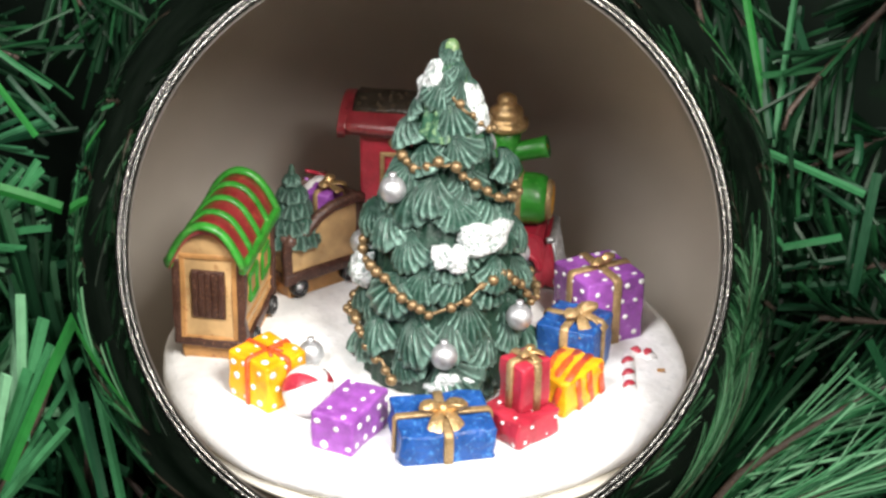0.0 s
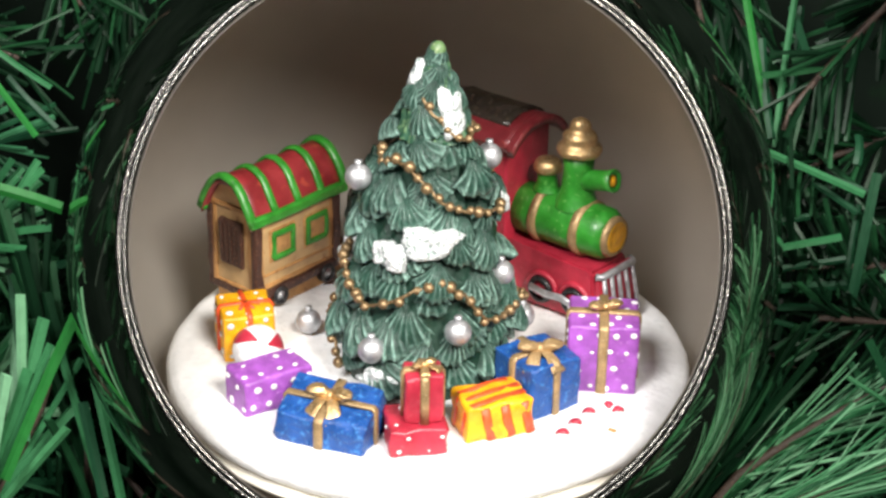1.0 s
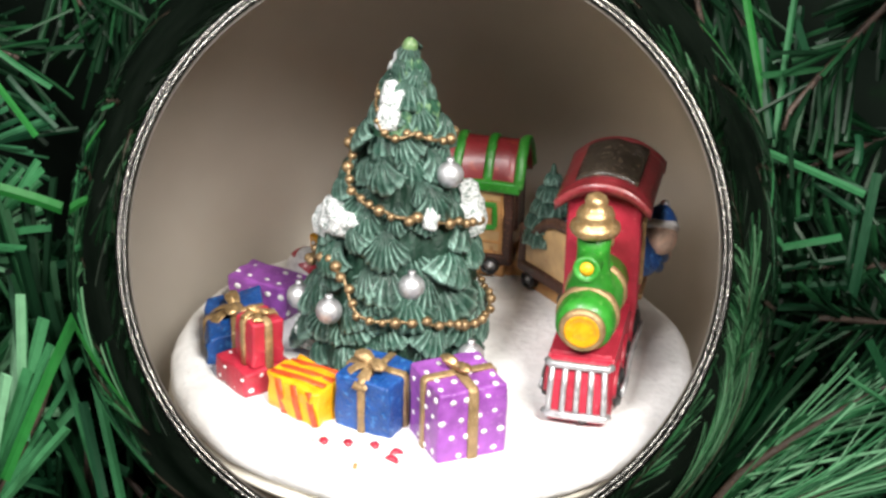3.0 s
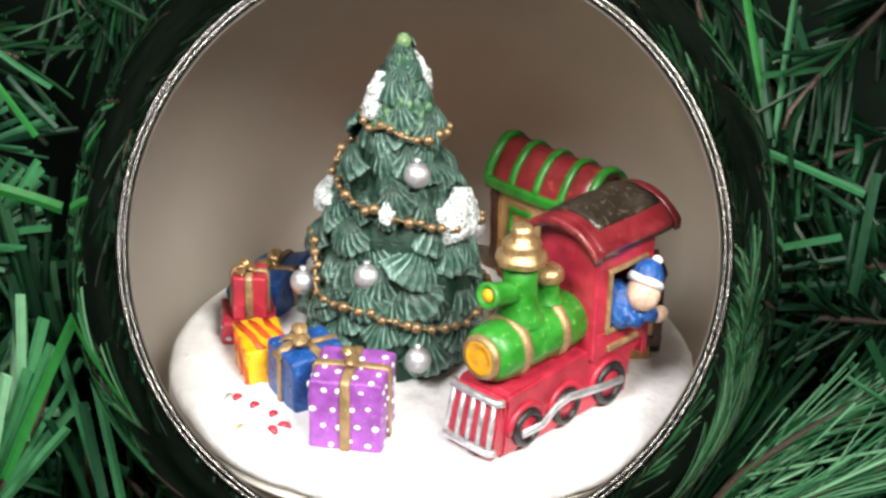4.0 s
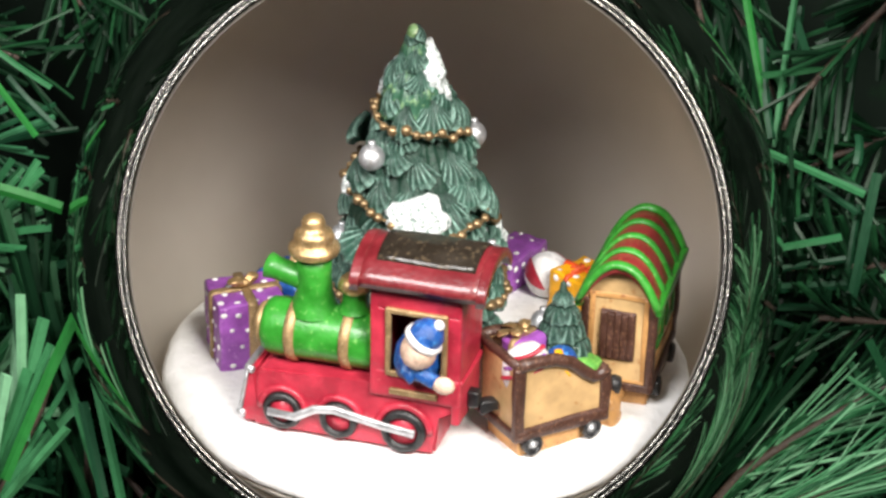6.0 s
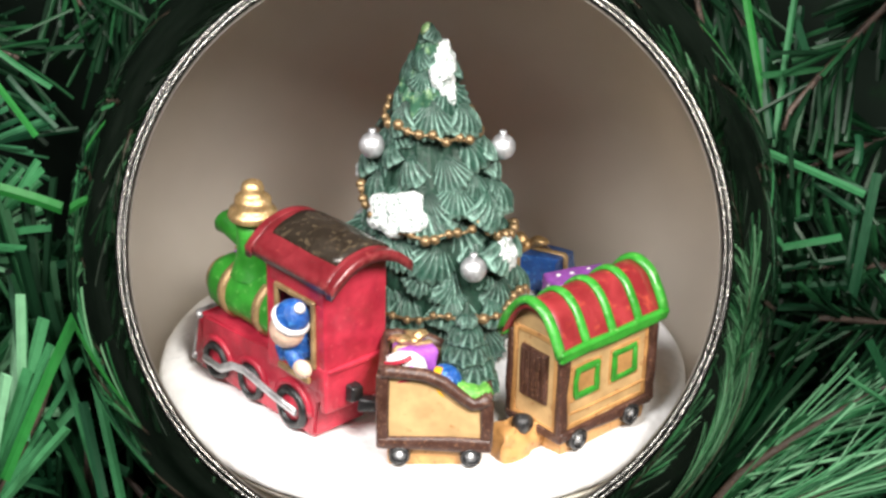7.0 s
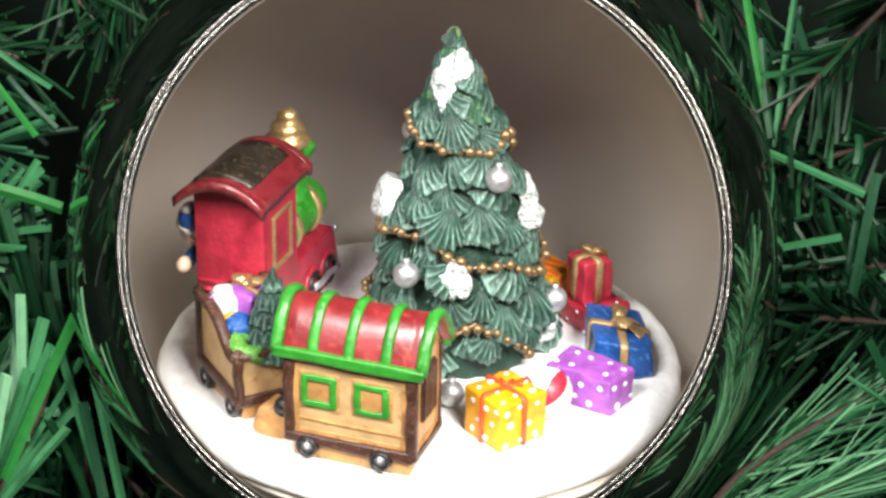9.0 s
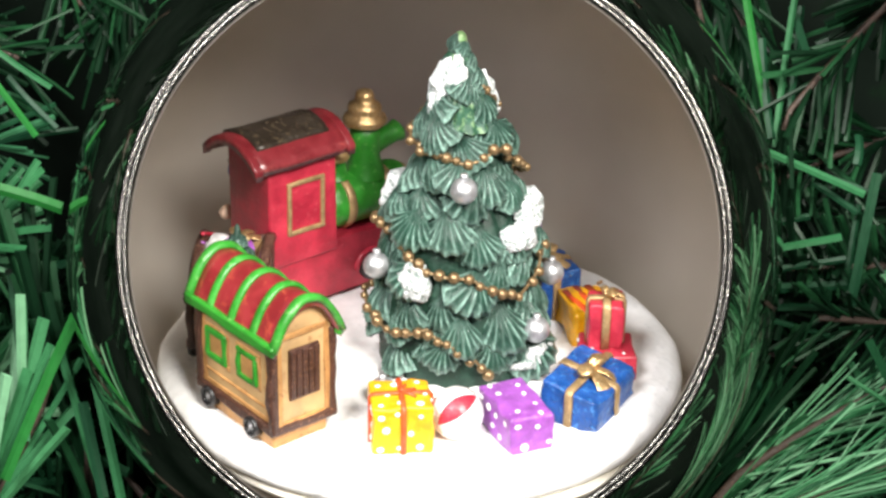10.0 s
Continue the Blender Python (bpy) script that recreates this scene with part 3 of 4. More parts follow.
def fir_tree():
    root = thing("fir_tree", "green painted fir tree with gold bead garland, silver baubles and snow", "christmas tree", TREE_X, TREE_Y)
    rnd = random.Random(11)
    # trunk core under the sprays
    bm = bmesh.new()
    rings = []
    for z in [i * 2.5 for i in range(25)]:
        ring = []
        for i in range(96):
            a = 360 * i / 96
            p = on_tree(a, z, -2.2 + 1.5 * noise.noise(Vector((math.cos(radians(a)) * 4, math.sin(radians(a)) * 4, z * 0.3))) + 0.3 * math.cos(radians(a) * 24 + z * 0.2))
            ring.append(bm.verts.new(p))
        rings.append(ring)
    for p, q in zip(rings, rings[1:]):
        for i in range(96):
            bm.faces.new((p[i], p[(i + 1) % 96], q[(i + 1) % 96], q[i]))
    part("core", bm, FIR_CORE, root)
    # pointed leader with grooves
    bm = bmesh.new()
    rings = []
    for j in range(13):
        z = 52 + 18.4 * j / 12
        ring = []
        for i in range(60):
            a = 2 * math.pi * i / 60
            g = 0.45 * math.cos(a * 15 + 1.5 * math.sin(z * 0.3)) * min(1, (71 - z) / 8)
            tier = 0.9 * max(0, math.sin((68 - z) * 0.75 + 0.8 * math.sin(a * 3))) * min(1, max(0, (69 - z)) / 6)
            r = max(0.5, (tree_r(z) - 0.6 + g + tier) * (1 if j < 12 else 0.45))
            ring.append(bm.verts.new(lean(z) + Vector((r * math.cos(a), r * math.sin(a), z + 0.4 * math.cos(a * 5) * (j < 2)))))
        rings.append(ring)
    for p, q in zip(rings, rings[1:]):
        for i in range(60):
            bm.faces.new((p[i], p[(i + 1) % 60], q[(i + 1) % 60], q[i]))
    bm.faces.new(rings[-1])
    part("leader", bm, FIR_TIP, root, "yellow-green pointed top")
    part("tip", lathe(ball_profile(1.7, 8), 14, Matrix.Translation(lean(69.4) + Vector((0, 0, 68.9))) @ Matrix.Diagonal((0.95, 0.95, 1.2, 1)), jit=0.15), LEAF_PALE, root, "pale green rounded tip")
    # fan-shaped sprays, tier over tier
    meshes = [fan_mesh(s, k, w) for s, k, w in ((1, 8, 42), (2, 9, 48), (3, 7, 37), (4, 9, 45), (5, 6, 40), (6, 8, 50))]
    tiers = ((66.5, 3.0, 4, 0.42), (62.5, 4.8, 5, 0.56), (58.0, 6.6, 6, 0.66), (52.5, 8.0, 6, 0.82), (46.5, 10.8, 8, 0.84), (40.5, 13.2, 9, 0.84), (34.0, 15.6, 12, 0.92), (28.0, 17.0, 13, 0.92),
             (21.5, 19.0, 13, 0.98), (15.0, 19.6, 13, 0.98), (8.5, 20.6, 13, 1.0), (2.5, 20.4, 14, 0.96), (43.5, 11.2, 5, 0.80), (31, 15.4, 6, 0.84), (18, 18.0, 6, 0.86), (12, 18.8, 6, 0.9), (49.5, 8.6, 4, 0.74))
    for k, (z, r, n, size) in enumerate(tiers):
        for i in range(n):
            az = 360 * (i + 0.5 * (k % 2)) / n + rnd.uniform(-7, 7)
            dip = rnd.uniform(52, 76) if z < 50 else rnd.uniform(64, 78)
            s = size * rnd.uniform(0.68, 1.06)
            rr = r * 0.945 - 1.0 + (rnd.uniform(-1.6, 1.9) if z < 50 else rnd.uniform(-0.8, 0.4))
            zz = max(1.5, z + rnd.uniform(-3.4, 3.4) * (1.0 if z < 50 else 0.4))
            a = radians(az)
            foot = lean(zz) + Vector((math.cos(a), math.sin(a), 0)) * (rr - 11.0 * s * math.cos(radians(dip))) + Vector((0, 0, zz + 11.0 * s * math.sin(radians(dip)) * 0.92))
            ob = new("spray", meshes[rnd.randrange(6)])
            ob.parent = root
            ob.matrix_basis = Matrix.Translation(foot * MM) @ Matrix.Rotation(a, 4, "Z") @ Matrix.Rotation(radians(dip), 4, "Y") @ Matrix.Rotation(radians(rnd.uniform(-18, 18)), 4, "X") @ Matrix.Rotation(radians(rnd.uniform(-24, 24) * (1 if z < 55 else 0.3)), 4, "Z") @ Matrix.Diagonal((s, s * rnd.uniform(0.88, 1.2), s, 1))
    # bead garland winding down the tree: (bearing, height)
    way = ((274, 61), (311, 57), (339, 53), (378, 53.8), (420, 51.6), (450, 51.3), (494, 50), (520, 48.7), (565, 48.6), (584, 47), (619, 49), (632, 48.8), (659, 45), (672, 42),
           (711, 38.8), (735, 38.4), (770, 35.7), (804, 33), (832, 30.6), (858, 31), (887, 32), (911, 27), (925, 25.6), (947, 25.4), (974, 21), (985, 20.6), (1014, 25.6), (1032, 27), (1046, 24),
           (1061, 17.8), (1083, 17.6), (1102, 17), (1114, 16), (1143, 12.8), (1180, 12.6), (1214, 14), (1257, 11.2), (1280, 14), (1296, 11.2), (1310, 7.8), (1322, 4))
    pts = []
    for (a0, z0), (a1, z1) in zip(way, way[1:]):
        for i in range(8):
            k = i / 8
            pts.append(on_tree(a0 + (a1 - a0) * k, z0 + (z1 - z0) * k - 0.5 * math.sin(math.pi * k), 1.1 + 1.0 * noise.noise(Vector((a0 + (a1 - a0) * k, z0, 0)) * 0.05)))
    part("garland_cord", sweep(pts, 0.36, 6), BEAD, root, "dull gold cord of the garland")
    bead = lathe(ball_profile(1.0, 7), 12, jit=0.06)
    first, gone, step = None, 0.0, 2.0
    for a, b in zip(pts, pts[1:]):
        gone += (b - a).length
        if gone >= step:
            gone, step = 0.0, rnd.uniform(1.7, 2.9)
            if first is None:
                first = part("bead", bead, BEAD, root, "gold painted bead")
                ob = first
            else:
                ob = tagged(new("bead", first.data), label="gold painted bead")
                ob.parent = root
            s = rnd.uniform(0.85, 1.3) * (1.0 if b.z < 52 else 0.85)
            ob.matrix_basis = Matrix.Translation((b + Vector([rnd.uniform(-0.5, 0.5) for _ in range(3)])) * MM) @ Matrix.Diagonal((s, s, s, 1))
    # silver baubles
    glass = lathe(ball_profile(2.75, 12), 24, jit=0.05)
    first = None
    for x, y, z in ((-6.3, -14.6, 43.3), (3.6, -25.6, 12.2), (17.5, -2.0, 23.3), (17.8, -17.7, 17.0), (10.4, 4.1, 45.0), (-12.6, 1.5, 23.4), (16.6, 9.6, 7.6), (-23.0, -9.4, 2.9)):
        far = Vector((x - TREE_X - lean(z).x, y - TREE_Y - lean(z).y))
        x, y = x + 1.2 * far.normalized().x, y + 1.2 * far.normalized().y
        if first is None:
            first = ob = part("bauble", glass, SILVER, root, "matt silver bauble")
        else:
            ob = tagged(new("bauble", first.data), label="matt silver bauble")
            ob.parent = root
        ob.matrix_basis = pose((x - TREE_X) * MM, (y - TREE_Y) * MM, z * MM)
        cap = sweep([(x - TREE_X, y - TREE_Y, z + 2.4), (x - TREE_X, y - TREE_Y, z + 3.6)], 0.8, 8)
        part("bauble_cap", cap, SILVER, root, "silver cap of a bauble")
    # flocked snow lying on the sprays
    for az, z, w, h, s in ((208, 63.5, 4.6, 7.5, 1), (166, 60.5, 5.6, 11.5, 12), (333, 58.0, 5.0, 12.0, 2), (300, 34.2, 12, 7.5, 3), (275, 4.5, 10, 5, 4), (96, 33.2, 15, 8.6, 6),
                           (190, 22.5, 6.5, 8.5, 7), (273, 31.0, 7, 7, 8), (28, 37, 3.5, 5, 11)):
        snow_patch(root, az, z, w, h, s, 0.9 if w > 7 else 0.5)


fir_tree()

# ---------------------------------------------------------------- the train


def wheel(root, x, y, z, r, side, tyre=BLACK, hub=RED, hub_label="red painted hub"):
    """side: +1 or -1, the way the wheel looks along y."""
    m = Matrix.Translation((x, y, z)) @ Matrix.Rotation(radians(-90 * side), 4, "X")
    w = part("wheel", lathe([(r * 0.62, 0.0), (r * 0.66, 1.0), (r * 0.8, 1.25), (r * 0.95, 1.05), (r, 0.5), (r, -1.0), (0, -1.0)], 22, m, jit=0.1), tyre, root, "black painted wheel")
    part("hub", lathe([(r * 0.68, -0.2), (r * 0.66, 0.45), (r * 0.3, 0.6), (r * 0.22, 1.0), (0, 1.05)], 18, m, jit=0.08), hub, w, hub_label)


def arched_slab(x0, x1, half, z_eave, rise, thick, lip=0.0, n=16, seed=1.0, wob=0.25):
    """A curved roof sheet that runs along x."""
    bm = bmesh.new()
    rows = []
    for i in range(9):
        x = x0 + (x1 - x0) * i / 8
        up, dn = [], []
        for j in range(n + 1):
            u = 2 * j / n - 1
            y = half * u
            z = z_eave + rise * (1 - abs(u) ** 2.2)
            k = wob * noise.noise(Vector((x * 0.25, y * 0.25, seed)))
            up.append(bm.verts.new((x, y, z + k)))
            dn.append(bm.verts.new((x, y * 0.985, z - thick + k)))
        rows.append((up, dn))
    for (u0, d0), (u1, d1) in zip(rows, rows[1:]):
        for j in range(n):
            bm.faces.new((u0[j], u1[j], u1[j + 1], u0[j + 1]))
            bm.faces.new((d0[j], d0[j + 1], d1[j + 1], d1[j]))
        for j in (0, n):
            bm.faces.new((u0[j], d0[j], d1[j], u1[j]))
    for u, d in (rows[0], rows[-1]):
        for j in range(n):
            bm.faces.new((u[j], u[j + 1], d[j + 1], d[j]))
    return bm


def frame_bars(x0, x1, z0, z1, y, wide, deep, jit=0.12):
    """Four bars round an opening in a wall at y; one mesh."""
    bm = bmesh.new()
    for a, b, c, d in ((x0, x1, z0 - wide / 2, z0 + wide / 2), (x0, x1, z1 - wide / 2, z1 + wide / 2), (x0 - wide / 2, x0 + wide / 2, z0, z1), (x1 - wide / 2, x1 + wide / 2, z0, z1)):
        rbox(b - a + (wide if b - a > d - c else 0), deep, d - c, wide * 0.35, 2, jit, a, at=((a + b) / 2, y, c), bm=bm)
    return bm


ENGINE = (4.0, 36.2, 0.0, -8.5)


def engine():
    e = thing("toy_locomotive", "red and green toy steam locomotive with gold trim", "locomotive", *ENGINE)
    rear, front, hw = -13.5, 23.4, 6.6
    # chassis with arches over the wheels
    out = [(rear, 0.6), (rear, 9.5), (rear - 4.5, 10.5), (rear - 4.5, 14.6), (0, 14.6), (front - 1.5, 13.8), (front - 0.4, 13.0), (front + 0.8, 0.6)]
    part("chassis", prism(out, -hw, hw, 0.6), RED, e, smooth=False)
    for side in (1, -1):
        for x, r in ((17.6, 4.0), (6.0, 3.9), (-7.2, 4.6)) if side > 0 else ((18.6, 3.2), (9.6, 3.2)):
            arc = [(x + (r + 0.7) * math.cos(q), side * (hw + 0.15), 5.2 + (r + 0.7) * math.sin(q)) for q in [math.pi * k / 12 for k in range(13)]]
            part("wheel_arch", sweep(arc, 0.75, 8, 0.8, up=(0, 1, 0)), RED, e)
            wheel(e, x, side * (hw + 0.1), 5.2, r, side)
        rod = [(20.2, side * (hw + 1.7), 5.2), (14.5, side * (hw + 1.75), 5.0), (10.5, side * (hw + 1.7), 7.4), (6.5, side * (hw + 1.7), 8.0), (2.0, side * (hw + 1.7), 7.2), (-4, side * (hw + 1.7), 6.2), (-9.8, side * (hw + 1.7), 5.6)]
        if side < 0:
            rod = [(20.5, -hw - 1.6, 4.6), (16, -hw - 1.6, 5.6), (12, -hw - 1.6, 5.2), (7.6, -hw - 1.6, 5.8)]
        part("coupling_rod", sweep(rod, 0.95, 8, 0.55, up=(0, 1, 0)), SILVER, e, "silver painted bent rod")
        if side > 0:
            part("step", rbox(9.5, 0.9, 1.3, 0.3, 2, 0.1, 2, at=(-9.4, 8.0, 13.7)), DULL_GOLD, e, "dull gold painted ledge")
    # boiler lies along x
    lay = Matrix.Translation((0, 0, 20.1)) @ Matrix.Rotation(radians(90), 4, "Y")
    r = 5.9
    part("boiler", lathe([(0, -2), (r, -2), (r, 4), (r, 12), (r, 20.2), (r * 0.97, 21.6), (r * 0.86, 22.8), (r * 0.6, 23.6), (0, 23.9)], 36, lay, jit=0.22), GREEN, e)
    for x in (5.4, 16.6):
        part("boiler_band", lathe([(r - 0.2, x - 1.1), (r + 0.5, x - 0.9), (r + 0.6, x), (r + 0.5, x + 0.9), (r - 0.2, x + 1.1)], 36, lay, jit=0.12), DULL_GOLD, e, "dull gold painted boiler band")
    part("headlamp", lathe([(0, 23.0), (3.9, 23.0), (3.9, 24.1), (3.1, 24.6), (2.8, 24.3), (1.6, 24.5), (0, 24.7)], 24, lay, jit=0.12), YELLOW, e, "yellow painted round headlamp")
    part("lamp_ring", lathe([(3.6, 22.9), (4.6, 22.9), (4.7, 23.6), (4.2, 24.4), (3.6, 24.4)], 28, lay, jit=0.12), DULL_GOLD, e, "dull gold ring round the headlamp")
    # smokestack
    at = Matrix.Translation((13.2, 0, 0))
    part("smokestack", lathe([(5.0, 24.6), (4.2, 26.5), (3.5, 29), (3.3, 33), (3.5, 37.4), (0, 37.4)], 24, at, jit=0.15), GREEN, e)
    part("stack_cap", lathe([(3.4, 36.4), (4.7, 36.9), (5.1, 37.8), (4.8, 38.7), (4.1, 39.1), (3.7, 39.7), (3.9, 40.6), (3.6, 41.5), (2.7, 42.1), (2.2, 42.6), (2.3, 43.4), (1.9, 44.4), (1.1, 45.0), (0, 45.2)], 26, at, jit=0.25), GOLD, e, "gold painted stepped cap")
    horn = Matrix.Translation((13.2, 0.0, 30.6)) @ Matrix.Rotation(radians(76), 4, "Y")
    part("horn", lathe([(0, 0), (2.7, 0), (2.3, 4), (2.3, 8), (2.7, 9.8), (2.1, 10.0), (1.5, 9.2), (0, 9.0)], 18, horn, jit=0.15), GREEN, e, "green flared pipe in front of the stack")
    part("horn_mouth", lathe([(0, 9.1), (1.4, 9.2), (1.3, 9.6), (0, 9.9)], 14, horn), YELLOW, e, "yellow painted pipe mouth")
    at = Matrix.Translation((5.0, 0, 0))
    part("steam_dome", lathe([(3.2, 26.0), (2.4, 27.6), (2.2, 30.0), (2.6, 30.6), (0, 30.6)], 20, at, jit=0.12), GREEN, e)
    part("dome_cap", lathe([(2.4, 30.1), (3.1, 30.6), (3.2, 31.6), (2.9, 32.6), (2.2, 33.2), (0.9, 33.5), (0, 33.6)], 20, at, jit=0.18), GOLD, e, "gold painted dome cap")
    # cab: four walls, the outer one with a window opening
    x0, x1, z0, z1, cw = -18.6, -0.6, 12.6, 39.2, 7.7
    part("front_wall", rbox(1.8, 2 * cw, z1 - z0, 0.5, 3, 0.25, 3, at=(x1 - 0.9, 0, z0)), RED, e)
    part("rear_wall", rbox(1.8, 2 * cw - 0.2, z1 - 8.5, 0.5, 3, 0.3, 4, at=(x0 + 0.9, 0, 8.5)), RED, e)
    part("inner_wall", rbox(x1 - x0 - 0.4, 1.6, z1 - z0, 0.5, 3, 0.2, 5, at=((x0 + x1) / 2, -cw + 0.8, z0)), RED, e)
    wx0, wx1, wz0, wz1 = -15.4, -4.4, 18.2, 31.5
    bm = rbox(x1 - x0 - 0.4, 1.6, wz0 - z0, 0.4, 2, 0.15, 6, at=((x0 + x1) / 2, cw - 0.8, z0))
    rbox(x1 - x0 - 0.4, 1.6, z1 - wz1, 0.4, 2, 0.15, 7, at=((x0 + x1) / 2, cw - 0.8, wz1), bm=bm)
    rbox(wx0 - x0 - 0.2, 1.6, wz1 - wz0, 0.3, 2, 0.1, 8, at=((x0 + 0.2 + wx0) / 2, cw - 0.8, wz0), bm=bm)
    rbox(x1 - 0.2 - wx1, 1.6, wz1 - wz0, 0.3, 2, 0.1, 9, at=((x1 - 0.2 + wx1) / 2, cw - 0.8, wz0), bm=bm)
    part("outer_wall", bm, RED, e)
    part("window_frame", frame_bars(wx0, wx1, wz0, wz1, cw + 0.25, 1.2, 1.0), DULL_GOLD, e, "dull gold painted window frame")
    part("window_frame", frame_bars(-13.5, -4.6, 20.0, 31.5, -cw - 0.1, 1.1, 0.9), DULL_GOLD, e, "dull gold painted window frame")
    part("roof", arched_slab(-23.0, 2.4, 9.8, 37.9, 4.6, 1.7), MAROON, e, "dark red arched cab roof")
    part("roof_lip", arched_slab(-23.4, -21.6, 10.0, 37.7, 4.9, 2.2), MAROON, e)
    part("roof_lip", arched_slab(1.0, 2.8, 10.0, 37.7, 4.9, 2.2), MAROON, e)
    part("roof_hatch", arched_slab(-20.5, -1.6, 6.4, 41.2, 2.0, 1.4, wob=0.5), SOOT, e, "sooty black roof panel")
    part("rear_ledge", rbox(1.0, 2 * cw - 1.0, 1.2, 0.4, 3, 0.25, 12, at=(x0 - 0.1, 0, 17.0)), RED, e)
    # cowcatcher
    cow = part("cowcatcher", prism([(front - 1.0, 1.2), (front + 0.2, 13.4), (front + 1.4, 13.0), (front + 3.4, 3.0), (front + 3.0, 0.6)], -6.2, 6.2, 0.5), RED, e, "red and silver slatted front guard", smooth=False)
    for k in range(5):
        y = -5.6 + 2.8 * k
        part("slat", sweep([(front + 3.75, y, 2.8), (front + 2.75, y * 0.97, 8), (front + 1.75, y * 0.92, 12.9)], 0.62, 8, 0.8), SILVER, cow, "silver painted slat")
    for z, x in ((2.6, 3.7), (12.8, 1.7)):
        part("rail", sweep([(front + x - 1.2, -6.5, z), (front + x, -5.8, z), (front + x + 0.15, 0, z), (front + x, 5.8, z), (front + x - 1.2, 6.5, z)], 0.8, 8), SILVER, cow, "silver painted rail")
    part("coupling_hole", lathe([(0, 0), (1.1, 0), (1.1, 0.4), (0, 0.5)], 12, Matrix.Translation((front + 3.7, 1.5, 2.2)) @ Matrix.Rotation(radians(90), 4, "Y")), BLACK, cow, "black hole in the guard")
    # rear coupling
    bm = rbox(2.4, 3.0, 3.4, 0.6, 2, 0.3, 3, at=(rear - 6.2, 1.5, 10.2))
    part("coupling", bm, BLACK, e, "black painted rear coupling")


def doll():
    """A plain small figure in blue that leans out of the cab window: one mesh."""
    bm = lathe([(0, 18.5), (4.2, 18.6), (4.7, 21), (4.2, 24), (2.6, 26.4), (0, 26.8)], 16, Matrix.Translation((-9.8, 6.2, 0)), jit=0.25)
    sweep([(-9.0, 8.8, 22.5), (-11.5, 10.6, 20.6), (-14.8, 11.2, 19.6)], 1.55, 10, bm=bm)
    sweep([(-8.0, 8.6, 23.0), (-8.6, 10.2, 20.4), (-10.5, 10.8, 19.2)], 1.4, 10, bm=bm)
    cloth = len(bm.faces)
    lathe(ball_profile(3.5, 10), 18, Matrix.Translation((-11.3, 10.9, 25.6)) @ Matrix.Diagonal((1, 1, 1.08, 1)), bm=bm)
    lathe(ball_profile(1.75, 6), 12, Matrix.Translation((-16.4, 11.5, 19.3)) @ Matrix.Diagonal((1.3, 0.9, 1, 1)), bm=bm)
    flesh = len(bm.faces)
    tilt = Matrix.Translation((-11.9, 10.7, 27.6)) @ Matrix.Rotation(radians(-32), 4, "Y") @ Matrix.Diagonal((1.2, 1.2, 1.1, 1))
    lathe([(0, -0.6), (3.0, -0.3), (3.3, 0.5), (2.9, 1.2), (0, 1.2)], 18, tilt, bm=bm, jit=0.2)
    lathe(ball_profile(1.0, 6), 10, tilt @ Matrix.Translation((-0.6, 0.2, 4.6)), bm=bm, jit=0.15)
    trim = len(bm.faces)
    lathe([(2.8, 1.0), (2.7, 2.2), (1.9, 3.6), (0.8, 4.4), (0, 4.5)], 18, tilt, bm=bm, jit=0.2)
    bm.faces.ensure_lookup_table()
    for i, f in enumerate(bm.faces):
        f.material_index = 0 if i < cloth or i >= trim else 1 if i < flesh else 2
    ob = part("doll", bm, [BLUE, SKIN, WHITE], None)
    tagged(ob, "small painted doll in blue coat and cap at the cab window", "doll")
    MOVERS.append((ob, pose(ENGINE[0] * MM, ENGINE[1] * MM, 0, 0, 0, ENGINE[3])))


def small_wheels(root, xs, half, z, r):
    for side in (1, -1):
        for x in xs:
            wheel(root, x, side * (half + 0.7), z, r, side, BLACK, SILVER, "silver painted hub")


TENDER = (-27.6, 31.0, 0.0, 38.0)


def tender():
    t = thing("toy_wagon", "open tan toy wagon with dark brown edges, full of presents", "wagon", *TENDER)
    hl, hw = 10.2, 6.3
    top = [(-hl, 15.4), (-hl + 1.5, 14.2), (-hl + 3.0, 14.0), (-hl + 5.5, 15.6), (-1.5, 18.6), (2.0, 20.2), (hl - 2, 20.8), (hl, 20.6)]
    out = [(hl, 4.2), (-hl, 4.2)] + top
    for s in (1, -1):
        part("side_panel", prism(out, s * hw - 0.8, s * hw + 0.8, 0.2), TAN, t, smooth=False)
        edge = [(x, s * (hw + 0.75), z) for x, z in top]
        part("edge_trim", sweep([Vector(p) + 0.2 * Vector(noise.noise_vector(Vector(p) * 0.4)) for p in edge], 1.35, 8), BROWN, t, "dark brown rounded trim")
        part("sill", rbox(2 * hl + 1.6, 1.7, 3.0, 0.8, 3, 0.4, s, at=(0, s * (hw + 0.75), 3.8)), BROWN, t, "dark brown sill")
        for x, z in ((hl - 0.3, 20.4), (-hl + 0.3, 14.8)):
            part("post", rbox(2.5, 1.8, z - 4.2, 0.7, 3, 0.35, x, at=(x, s * (hw + 0.6), 4.2)), BROWN, t, "dark brown corner post")
    for x, z in ((hl - 0.6, 20.4), (-hl + 0.6, 14.8)):
        part("end_panel", rbox(1.2, 2 * hw, z - 4.2, 0.3, 3, 0.15, z, at=(x, 0, 4.2)), TAN, t)
        part("end_trim", sweep([(x * 1.03, -hw - 0.5, z + 0.1), (x * 1.03, -hw / 2, z - 0.3), (x * 1.03, 0, z - 0.1), (x * 1.03, hw / 2, z - 0.3), (x * 1.03, hw + 0.5, z + 0.1)], 1.0, 8), BROWN, t, "dark brown rounded trim")
